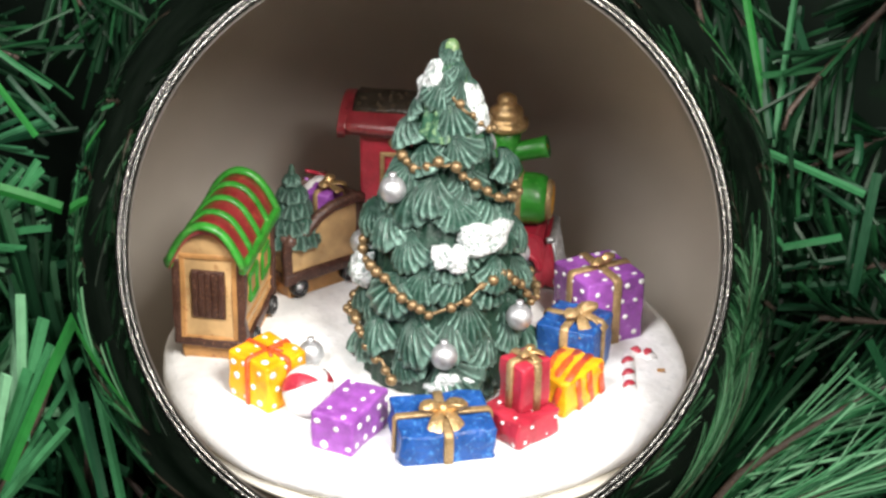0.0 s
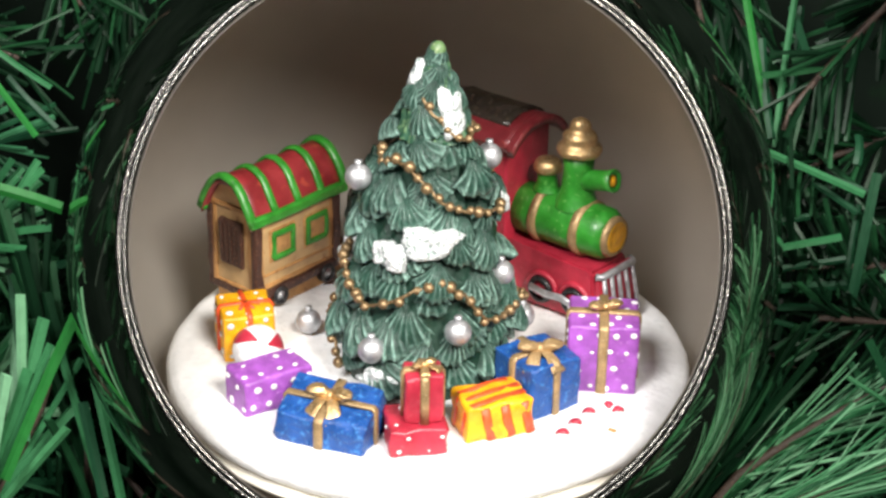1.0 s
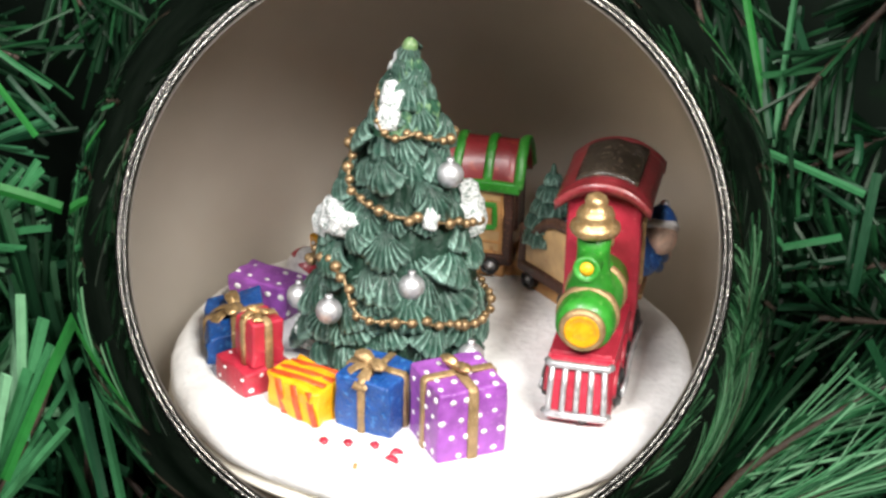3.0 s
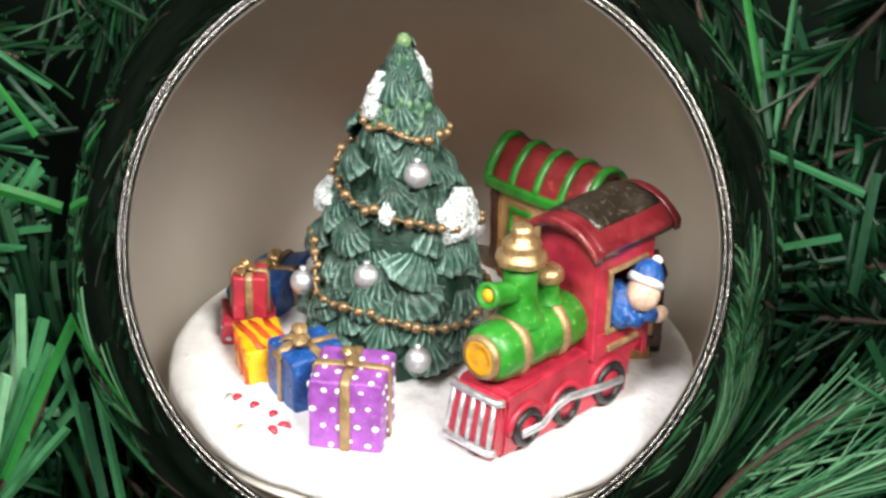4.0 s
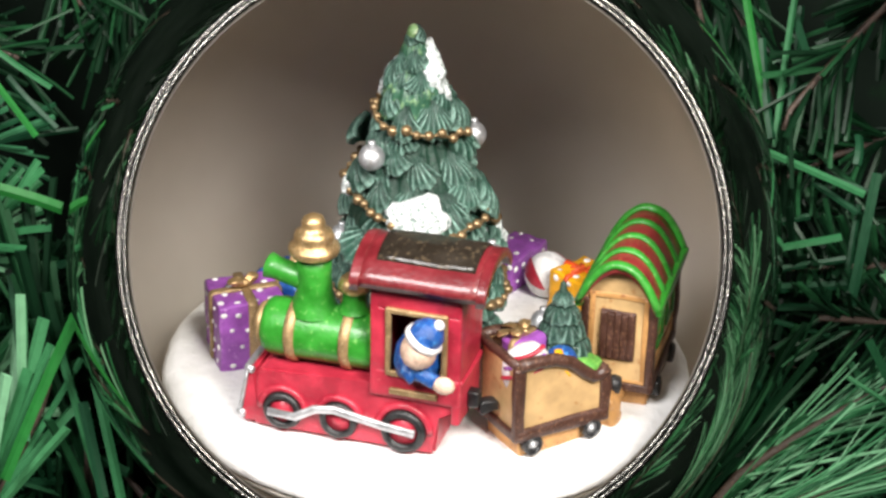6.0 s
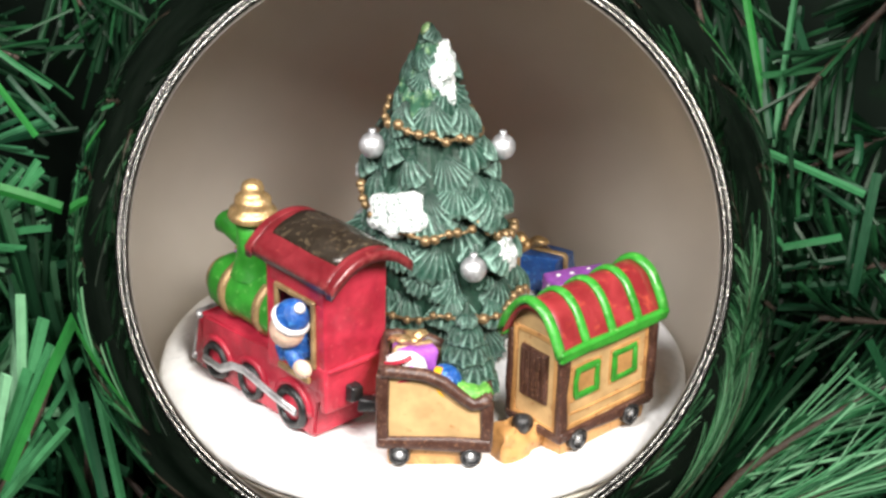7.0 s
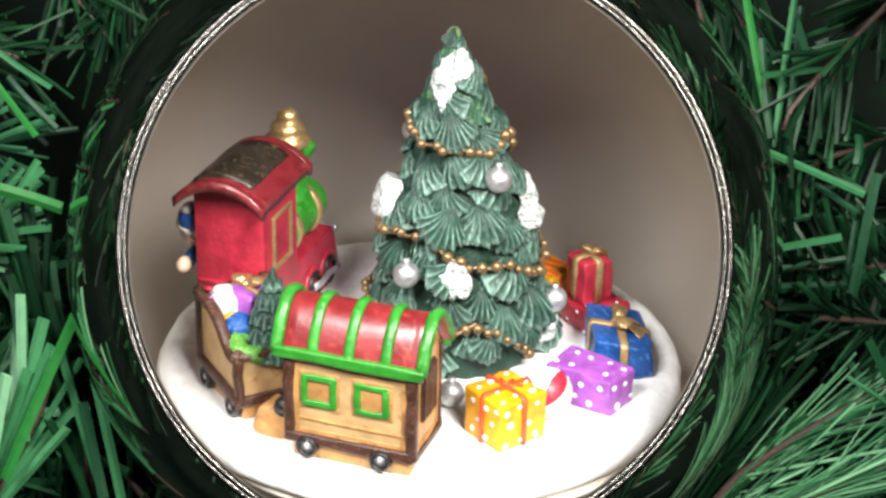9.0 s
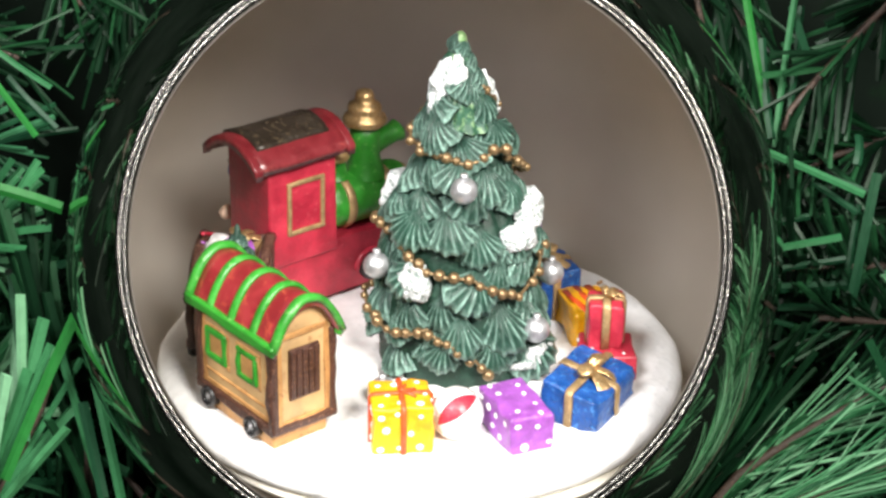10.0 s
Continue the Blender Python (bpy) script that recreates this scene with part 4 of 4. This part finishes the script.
        part("end_sill", rbox(1.5, 2 * hw + 1, 2.2, 0.5, 3, 0.2, z, at=(x * 1.06, 0, 4.0)), BROWN, t, "dark brown sill")
    part("floor", rbox(2 * hl - 1, 2 * hw - 1, 9.6, 0.3, 2, 0, 1, at=(0, 0, 4.2)), BROWN, t)
    part("underframe", rbox(2 * hl - 2.5, 2 * hw - 0.6, 5.0, 0.6, 3, 0.4, 2, at=(0, 0, -0.4)), OCHRE, t, "ochre underframe")
    small_wheels(t, (6.6, -7.0), hw, 2.7, 2.1)
    part("coupling", rbox(4.0, 2.6, 2.6, 0.7, 2, 0.5, 5, at=(hl + 2.6, 0.4, 8.4)), BLACK, t, "black painted coupling")


def on_tender(x, y):
    a = radians(TENDER[3])
    return TENDER[0] + x * math.cos(a) - y * math.sin(a), TENDER[1] + x * math.sin(a) + y * math.cos(a)


def load():
    """What lies in the open wagon."""
    x, y = on_tender(4.4, -1.0)
    g = thing("gift_box", "small purple gift with a gold bow in the wagon", "gift", x, y, 13.6, 60)
    part("box", rbox(7.5, 6.5, 8.4, 0.9, 3, 0.9, 21), PURPLE, g)
    part("ribbon", band(7.5, 8.4, 1.2), DULL_GOLD, g, "dull gold painted ribbon")
    bow(g, (0, 0, 8.5), 4.0, GOLD, 15, True, 0)
    x, y = on_tender(6.0, 3.0)
    g = thing("toy_sack", "lumpy white and pink striped present in the wagon", "toy", x, y, 13.8, 20)
    part("sack", lathe([(0, 0), (3.6, 0.2), (4.2, 3), (3.8, 6.5), (2.0, 8.4), (0, 8.8)], 18, Matrix.Diagonal((1.15, 0.85, 1, 1)), jit=0.7), WHITE, g)
    for k in range(3):
        pts = [(4.9 * math.cos(q) * (1 - 0.12 * k), 3.7 * math.sin(q), 2.0 + 2.0 * k + 1.6 * q) for q in [0.2 + 0.3 * i for i in range(8)]]
        part("stripe", sweep(pts, 0.6, 6, 0.7), RED if k != 1 else PURPLE, g, "red or purple painted stripe")
    x, y = on_tender(-1.8, 3.4)
    g = thing("toy_ball", "blue and yellow toy ball in the wagon", "ball", x, y, 13.8, 10)
    part("ball", lathe(ball_profile(3.2, 10), 20, Matrix.Translation((0, 0, 3.2)), jit=0.1), BLUE, g)
    bm = sweep([(3.05 * math.cos(q) * 0.4 - 0.4, 3.05 * math.sin(q) * 0.95 + 0.3, 3.2 + 3.0 * math.cos(q)) for q in [0.2 + 0.22 * i for i in range(10)]], 0.9, 8, 0.45)
    part("stripe", bm, YELLOW, g, "yellow painted stripe")
    x, y = on_tender(-6.6, 3.0)
    g = thing("wreath", "light green lumpy wreath in the wagon", "wreath", x, y, 11.2, 0)
    ring = [(2.5 * math.cos(q), 2.5 * math.sin(q), 3.6 + 0.8 * math.sin(q)) for q in [2 * math.pi * i / 16 for i in range(16)]]
    bm = sweep(ring, 1.9, 10, closed=True)
    for v in bm.verts:
        v.co += 0.7 * Vector(noise.noise_vector(v.co * 0.9))
    part("ring", bm, LEAF, g)
    x, y = on_tender(-5.6, -2.6)
    g = thing("small_fir_tree", "small dark green fir tree standing in the wagon", "christmas tree", x, y, 13.4, 0)
    part("core", lathe([(0, 0), (3.4, 0.2), (2.8, 6), (1.5, 12), (0.5, 17.0), (0, 17.6)], 16, jit=0.4), FIR_CORE, g)
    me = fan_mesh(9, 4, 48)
    rnd = random.Random(3)
    for z, r, n, s in ((0.6, 5.6, 9, 0.52), (3.6, 4.9, 8, 0.50), (6.8, 4.0, 7, 0.46), (9.8, 3.1, 6, 0.42), (12.6, 2.1, 5, 0.34)):
        for i in range(n):
            a = 2 * math.pi * (i + rnd.random() * 0.5) / n
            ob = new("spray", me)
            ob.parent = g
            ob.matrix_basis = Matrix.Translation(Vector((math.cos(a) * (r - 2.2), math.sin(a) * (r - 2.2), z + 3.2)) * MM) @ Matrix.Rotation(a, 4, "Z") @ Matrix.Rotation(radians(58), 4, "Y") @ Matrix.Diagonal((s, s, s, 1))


CABOOSE = (-43.2, 4.7, 0.0, 81.0)


def caboose():
    c = thing("toy_carriage", "tan toy railway carriage with red and green barrel roof", "carriage", *CABOOSE)
    x0, x1, hw, z0, eave = -13.0, 12.8, 6.9, 3.6, 23.2
    body = [(-hw, z0), (hw, z0), (hw, eave)] + [(hw * math.cos(q), eave + 6.8 * math.sin(q)) for q in [math.pi * k / 12 for k in range(1, 12)]] + [(-hw, eave)]
    bm = prism([(y, z) for y, z in body], x0, x1, 0.25)
    bmesh.ops.rotate(bm, verts=bm.verts, matrix=Matrix.Rotation(radians(-90), 3, "Z"))
    part("body", bm, TAN, c, smooth=False)
    # red barrel roof in panels between green ribs
    part("roof", arched_slab(x0 - 2.0, x1 + 2.0, hw + 1.0, eave - 0.4, 8.8, 1.5, n=22), BRICK, c, "brick-red barrel roof")
    for k in range(5):
        x = x0 - 1.6 + (x1 - x0 + 3.2) * k / 4
        arc = [(x, (hw + 1.2) * u, eave - 0.3 + 9.0 * (1 - abs(u) ** 2.2)) for u in [i / 9 - 1 for i in range(19)]]
        part("roof_rib", sweep([(p[0] + 0.25 * noise.noise(Vector((p[1] * 0.4, k * 3, 0))), p[1], p[2]) for p in arc], 0.85 if k in (0, 4) else 0.55, 8, 1.5 if k in (0, 4) else 2.0, up=(1, 0, 0)), GREEN, c, "green painted roof rib")
    for s in (1, -1):
        part("eave", rbox(x1 - x0 + 4.4, 1.6, 2.5, 0.7, 4, 0.45, s, at=((x0 + x1) / 2, s * (hw + 1.1), eave - 1.6)), GREEN, c, "green painted eave")
        part("sill", rbox(x1 - x0 + 0.8, 1.3, 2.4, 0.6, 6, 0.5, s, at=((x0 + x1) / 2, s * (hw + 0.35), z0 - 0.5)), BROWN, c, "dark brown sill")
        for x in (x0 + 0.5, x1 - 0.5):
            part("post", rbox(2.1, 1.3, eave - z0, 0.6, 6, 0.55, x, at=(x, s * (hw + 0.25), z0)), BROWN, c, "dark brown corner post")
        part("groove", rbox(x1 - x0 - 3.4, 0.4, 0.5, 0.1, 3, 0.12, s, at=((x0 + x1) / 2, s * (hw + 0.12), 8.4)), OCHRE, c, "brown shaded moulding")
        part("panel_edge", frame_bars(x0 + 1.9, x1 - 1.9, z0 + 2.2, eave - 1.6, s * (hw + 0.02), 1.3, 0.35, 0.5), OCHRE, c, "brown stained edge of the side panel")
        for x in (6.0, -4.6):
            part("window_edge", frame_bars(x - 3.6, x + 3.6, 11.7, 18.6, s * (hw + 0.04), 1.0, 0.4, 0.45), OCHRE, c, "brown stained edge round the window")
            w = part("window_frame", frame_bars(x - 2.9, x + 2.9, 12.4, 18.0, s * (hw + 0.35), 1.25, 0.9, 0.4), GREEN, c, "green painted window frame")
            part("window", rbox(5.4, 0.4, 5.0, 0.15, 2, 0.05, x, at=(x, s * (hw + 0.05), 12.7)), OCHRE, w, "shaded ochre window")
    for x, s in ((x0, -1), (x1, 1)):
        part("end_sill", rbox(1.0, 2 * hw + 0.6, 1.8, 0.4, 3, 0.2, x, at=(x + s * 0.3, 0, z0 - 0.2)), BROWN, c, "dark brown sill")
        for y in (-hw + 0.2, hw - 0.2):
            part("end_post", rbox(0.8, 1.3, eave - z0, 0.35, 3, 0.15, x + y, at=(x + s * 0.2, y, z0)), BROWN, c, "dark brown corner post")
        end = frame_bars(-hw + 1.4, hw - 1.4, z0 + 1.6, eave + 1.0, 0.0, 1.2, 0.5, 0.45)
        bmesh.ops.transform(end, matrix=Matrix.Translation((x + s * 0.08, 0, 0)) @ Matrix.Rotation(radians(90), 4, "Z"), verts=end.verts)
        part("panel_edge", end, OCHRE, c, "brown stained edge of the end panel")
        d = part("door", rbox(0.8, 7.2, 11.0, 0.3, 3, 0.15, x, at=(x + s * 0.3, 0, 10.2)), BROWN, c, "dark brown plank door")
        for k in range(5):
            part("plank", rbox(0.5, 1.25, 10.2 - 0.3 * (k % 2), 0.2, 2, 0.15, k + x, at=(x + s * 0.75, -2.8 + 1.4 * k, 10.6)), BROWN, d, "dark weathered plank")
    part("underframe", rbox(x1 - x0 - 2.2, 2 * hw - 0.4, 4.4, 0.6, 3, 0.4, 7, at=((x0 + x1) / 2, 0, -0.5)), OCHRE, c, "ochre underframe")
    small_wheels(c, (8.4, -6.6), hw - 0.1, 3.0, 2.2)
    part("coupling_block", rbox(11.0, 8.0, 8.0, 1.6, 5, 1.2, 8, at=(x1 + 3.6, -1.4, -2.6), shape=lambda p: Vector((p.x * (1 - 0.006 * p.z), p.y * (1.0 - 0.03 * p.z), p.z))), OCHRE, c, "ochre block that joins the wagons")
    part("coupling", lathe([(0, -1.6), (1.8, -1.4), (2.1, 0), (1.6, 1.4), (0, 1.6)], 10, Matrix.Translation((x1 + 3.4, 0.6, 6.2)) @ Matrix.Rotation(radians(-90), 4, "X"), jit=0.3), BLACK, c, "black painted coupling")


engine()
doll()
tender()
load()
caboose()

# ---------------------------------------------------------------- fir twigs round the bauble (frame: right, up, towards the eye)


def twig(start, end, n, length, width, spread, material, seed, lift=0.0, fan=1.0, label="artificial fir twig with green foil needles, shade put into the dark ones"):
    """A wired stem with flat cut needles; start and end in mm from the bauble's centre."""
    rnd = random.Random(seed)
    root = tagged(new("fir_twig"), label, "fir twig", "fir twigs round the bauble")
    a, b = Vector(start), Vector(end)
    root.matrix_world = TO_EYE @ Matrix.Translation(a * MM)
    axis = (b - a)
    d = axis.normalized()
    side = d.cross(Vector((0, 0, 1))).normalized()
    up = side.cross(d)
    bend = [axis * (k / 8) + up * (lift * (k / 8) ** 2) + side * 3 * math.sin(k * 0.5 + seed) * 0.3 for k in range(9)]
    for k, p in enumerate(bend):
        far = (a + p).length
        if far < R_OUT + 9:
            bend[k] = (a + p) * ((R_OUT + 9) / far) - a
    part("stem", sweep(bend, 1.1, 7, taper=lambda q: 1.15 - 0.55 * q), STEM, root, "brown wired stem")
    verts, faces = [], []
    for i in range(n):
        k = rnd.random() ** 0.9
        j = min(7, int(k * 8))
        foot = bend[j].lerp(bend[j + 1], k * 8 - j)
        q = rnd.uniform(0, 2 * math.pi)
        off = (side * math.cos(q) + up * math.sin(q) * fan).normalized()
        ang = radians(rnd.gauss(spread, 9))
        v = (d * math.cos(ang) + off * math.sin(ang)).normalized()
        ln = length * rnd.uniform(0.65, 1.1)
        w = width * rnd.uniform(0.6, 1.15)
        flat = v.cross(Vector((rnd.gauss(0, 0.5), rnd.gauss(0, 0.5), 1))).normalized()
        nrm = flat.cross(v)
        curl = rnd.gauss(0, 0.045) * ln
        droop = Vector((0, -1, 0)) * rnd.uniform(0, 0.05) * ln
        if any((a + foot + v * ln * q).length < R_OUT + 4 for q in (0.0, 0.25, 0.5, 0.75, 1.0)):
            continue
        base = len(verts)
        for s in range(5):
            t = s / 4
            c = foot + v * ln * t + nrm * curl * t * t * 2 + droop * t * t
            ww = w * (0.55 + 0.45 * min(1, t * 3)) / 2
            tw = nrm * 0.28 * w
            for p in (c - flat * ww, c + tw, c + flat * ww, c - nrm * 0.10):
                verts.append(p * MM)
        for s in range(4):
            for e in range(4):
                faces.append((base + s * 4 + e, base + s * 4 + (e + 1) % 4, base + s * 4 + 4 + (e + 1) % 4, base + s * 4 + 4 + e))
        faces.append((base + 16, base + 17, base + 18, base + 19))
    me = bpy.data.meshes.new("needles")
    me.from_pydata(verts, [], faces)
    me.materials.append(material)
    ob = new("needles", me)
    ob.parent = root
    tagged(ob, "flat cut green foil needles", kind="stuff")
    return root


def px(x, y, w):
    """Right and up, in mm, at w mm before the bauble's centre; x and y count from the middle of the opening."""
    return (x * 0.1206 * (395 - w) / 395, -y * 0.1206 * (395 - w) / 395, w)


def twigs():
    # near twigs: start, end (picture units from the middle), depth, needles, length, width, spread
    # upper and deeper rows take darker foil, shade painted into the needles
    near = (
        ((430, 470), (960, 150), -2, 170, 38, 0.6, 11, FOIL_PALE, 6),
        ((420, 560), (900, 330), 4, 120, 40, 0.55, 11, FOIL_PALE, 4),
        ((900, -560), (610, -205), -14, 90, 22, 1.5, 34, FOIL_DEEP_SHADE, 2),
        ((930, -250), (600, -120), -22, 80, 18, 1.5, 44, FOIL_DEEP_SHADE, 0),
        ((900, 30), (640, 20), -20, 120, 17, 1.7, 62, FOIL_DEEP_SHADE, 0),
        ((560, -620), (590, -120), -34, 70, 30, 1.8, 14, FOIL_DEEP_SHADE, 0),
        ((480, -560), (640, -200), -30, 60, 30, 1.6, 18, FOIL_DEEP_SHADE, 0),
        ((930, 330), (590, 170), -32, 150, 20, 1.4, 45, FOIL_DEEP_SHADE, 0),
        ((960, 120), (700, 120), -8, 70, 18, 1.1, 45, FOIL_DEEP_SHADE, 0),
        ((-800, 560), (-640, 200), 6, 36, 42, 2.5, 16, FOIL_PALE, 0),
        ((-560, 600), (-640, 170), 0, 36, 44, 2.3, 11, FOIL_DEEP_SHADE, 0),
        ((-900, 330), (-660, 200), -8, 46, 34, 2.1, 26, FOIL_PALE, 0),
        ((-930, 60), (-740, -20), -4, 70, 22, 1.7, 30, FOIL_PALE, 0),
        ((-960, -180), (-760, -170), -12, 50, 20, 1.3, 36, FOIL_HALF_SHADE, 0),
        ((-940, -420), (-720, -330), -14, 22, 20, 1.2, 40, FOIL_DEEP_SHADE, 0),
        ((-700, -620), (-610, -420), -34, 26, 22, 1.3, 36, FOIL_DEEP_SHADE, 0),
        ((-480, -640), (-560, -400), -40, 90, 22, 1.2, 30, FOIL_DEEP_SHADE, 0),
        ((-520, 640), (-420, 330), -12, 60, 36, 2.0, 14, FOIL_DEEP_SHADE, 0),
        ((380, 620), (520, 300), -14, 90, 36, 1.4, 18, FOIL_DEEP_SHADE, 0),
        ((-900, 480), (-640, 330), -22, 90, 30, 1.9, 30, FOIL_HALF_SHADE, 0),
        ((-640, 620), (-590, 260), -26, 90, 32, 1.9, 24, FOIL_HALF_SHADE, 0),
        ((-940, 240), (-660, 90), -28, 80, 26, 1.8, 34, FOIL_HALF_SHADE, 0),
        ((-820, 640), (-700, 260), -30, 90, 32, 1.9, 24, FOIL_HALF_SHADE, 0),
        ((900, 560), (640, 330), -26, 80, 28, 1.3, 30, FOIL_HALF_SHADE, 0),
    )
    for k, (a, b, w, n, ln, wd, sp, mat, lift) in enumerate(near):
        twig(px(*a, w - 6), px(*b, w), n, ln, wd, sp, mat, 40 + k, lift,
             label="artificial fir twig with long pale green needles" if mat is FOIL_PALE else "artificial fir twig with green foil needles, shade put into the dark ones")
    # a ring of twigs further back, its foil coloured dark for the shade there
    rnd = random.Random(77)
    for k in range(30):
        a = 2 * math.pi * (k + rnd.uniform(-0.3, 0.3)) / 30
        r = rnd.uniform(92, 135)
        w = rnd.uniform(-62, -38)
        if 1.5 < a < 3.6 and k % 4 or 0.3 < a <= 1.5 and k % 2:
            continue
        p = Vector((1.25 * r * math.cos(a), 0.85 * r * math.sin(a), w))
        turn = a + math.pi + rnd.uniform(-1.0, 1.0)
        q = p + Vector((math.cos(turn), math.sin(turn), rnd.uniform(-0.1, 0.3))) * rnd.uniform(38, 52)
        twig(p, q, 56 if p.y < 0 else 30, 25, 1.7, 36, FOIL_DEEP_SHADE, 200 + k)
    # twigs all round, beyond the picture, that the mirror of the bauble shows
    for k in range(34):
        a = 2 * math.pi * (k + rnd.uniform(-0.3, 0.3)) / 34
        tilt = radians(rnd.uniform(60, 90))
        v = Vector((math.cos(a) * math.sin(tilt), math.sin(a) * math.sin(tilt), math.cos(tilt)))
        r = rnd.uniform(104, 138)
        if abs(v.x * r) < 105 and abs(v.y * r) < 75:
            v = Vector((v.x * 1.35, v.y * 1.35, v.z))
        side = Vector((-math.sin(a), math.cos(a), rnd.uniform(-0.4, 0.4)))
        twig(v * r - side * 22, v * r + side * 22, 75, 26, 1.7, 45, FOIL_PALE if k % 3 == 0 else FOIL_DEEP_SHADE, 300 + k)


def broad_needles():
    """Broad loose needles that stand before the others: start, end (picture units from the middle), width, depth."""
    root = tagged(new("fir_twig"), "broad single foil needles before the darker twigs", "fir twig", "fir twigs round the bauble")
    root.matrix_world = TO_EYE
    rows = ((-735, 420, -609, 114, 2.3, 12), (-530, 450, -606, 128, 2.0, 10), (-698, 350, -716, 104, 2.6, 6), (-770, -98, -642, -60, 2.6, 12), (-770, 6, -702, 14, 1.7, 8), (-770, -14, -657, -24, 1.7, 4),
            (-480, 245, -562, 148, 1.5, 2), (-560, 450, -642, 190, 1.7, 4), (-740, 450, -606, 205, 1.4, 2), (-770, -290, -690, -188, 1.4, 0), (-770, -345, -664, -272, 1.3, 0),
            (-496, -470, -484, -424, 1.7, 0), (425, 470, 539, 210, 1.4, 10), (600, -182, 778, -108, 1.6, -8), (616, -6, 738, -34, 1.7, -8), (610, -200, 560, -470, 1.8, -18), (618, -190, 650, -470, 1.6, -16))
    # more broad needles in a darker foil, with shade put into the colour
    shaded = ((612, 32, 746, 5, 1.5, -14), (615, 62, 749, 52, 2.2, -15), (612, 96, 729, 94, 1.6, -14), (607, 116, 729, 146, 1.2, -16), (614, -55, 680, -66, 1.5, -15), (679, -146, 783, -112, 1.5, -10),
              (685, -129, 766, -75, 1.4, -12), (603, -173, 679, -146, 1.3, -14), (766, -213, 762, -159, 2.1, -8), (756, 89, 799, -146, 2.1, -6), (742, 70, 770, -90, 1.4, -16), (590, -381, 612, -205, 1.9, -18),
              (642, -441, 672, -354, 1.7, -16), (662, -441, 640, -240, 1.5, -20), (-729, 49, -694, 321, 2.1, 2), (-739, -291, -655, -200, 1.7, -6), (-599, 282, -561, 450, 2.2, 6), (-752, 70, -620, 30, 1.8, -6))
    for k, (x0, y0, x1, y1, wide, w) in enumerate(rows + shaded):
        bm = bmesh.new()
        a, b = Vector(px(x0, y0, w)), Vector(px(x1, y1, w + 3))
        v = (b - a).normalized()
        flat = v.cross(Vector((0.35 * math.sin(k * 2.1), 0.35 * math.cos(k * 1.3), 1))).normalized()
        nrm = flat.cross(v)
        ring = []
        for s in range(6):
            t = s / 5
            c = a.lerp(b, t) + nrm * 0.8 * math.sin(t * 3 + k)
            ring.append([bm.verts.new(q) for q in (c - flat * wide / 2, c + nrm * 0.25 * wide, c + flat * wide / 2, c - nrm * 0.12)])
        for p, q in zip(ring, ring[1:]):
            for j in range(4):
                bm.faces.new((p[j], p[(j + 1) % 4], q[(j + 1) % 4], q[j]))
        bm.faces.new(ring[0][::-1])
        bm.faces.new(ring[-1])
        part("needle", bm, FOIL_HALF_SHADE if k >= len(rows) else FOIL_PALE if k % 3 else FOIL_PLAIN, root, "broad cut green foil needle", smooth=False)


twigs()
broad_needles()

# added sheet behind everything; its black paints the shade in the gaps
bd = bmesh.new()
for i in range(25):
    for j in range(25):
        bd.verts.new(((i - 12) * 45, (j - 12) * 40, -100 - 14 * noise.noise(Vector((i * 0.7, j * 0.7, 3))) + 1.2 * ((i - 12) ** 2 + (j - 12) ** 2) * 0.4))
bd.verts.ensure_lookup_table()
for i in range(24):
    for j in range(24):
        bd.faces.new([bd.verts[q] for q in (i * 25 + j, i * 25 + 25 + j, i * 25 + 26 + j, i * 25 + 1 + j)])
backdrop = part("backdrop", bd, DEPTH_SHADE, None, "added near-black sheet, painted as the shade behind the twigs", kind="structure")
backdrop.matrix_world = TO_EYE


# ---------------------------------------------------------------- motion of the turntable
TURN = ((0.0, 0.0), (1.0, 31.6), (2.0, 62.9), (2.5, 78.6), (4.0, 125.8), (5.0, 157.1), (5.5, 172.7), (7.0, 219.0), (8.0, 249.5), (9.0, 279.9), (10.0, 311.1))


def turned(t):
    for (a, p), (b, q) in zip(TURN, TURN[1:]):
        if t <= b:
            return p + (q - p) * (t - a) / (b - a)
    return TURN[-1][1]


def motions():
    steps = [0.25 * k for k in range(41)]
    for ob, base in MOVERS:
        walk(ob, [(t, pose(0, 0, 0, 0, 0, -turned(t)) @ base) for t in steps])


motions()
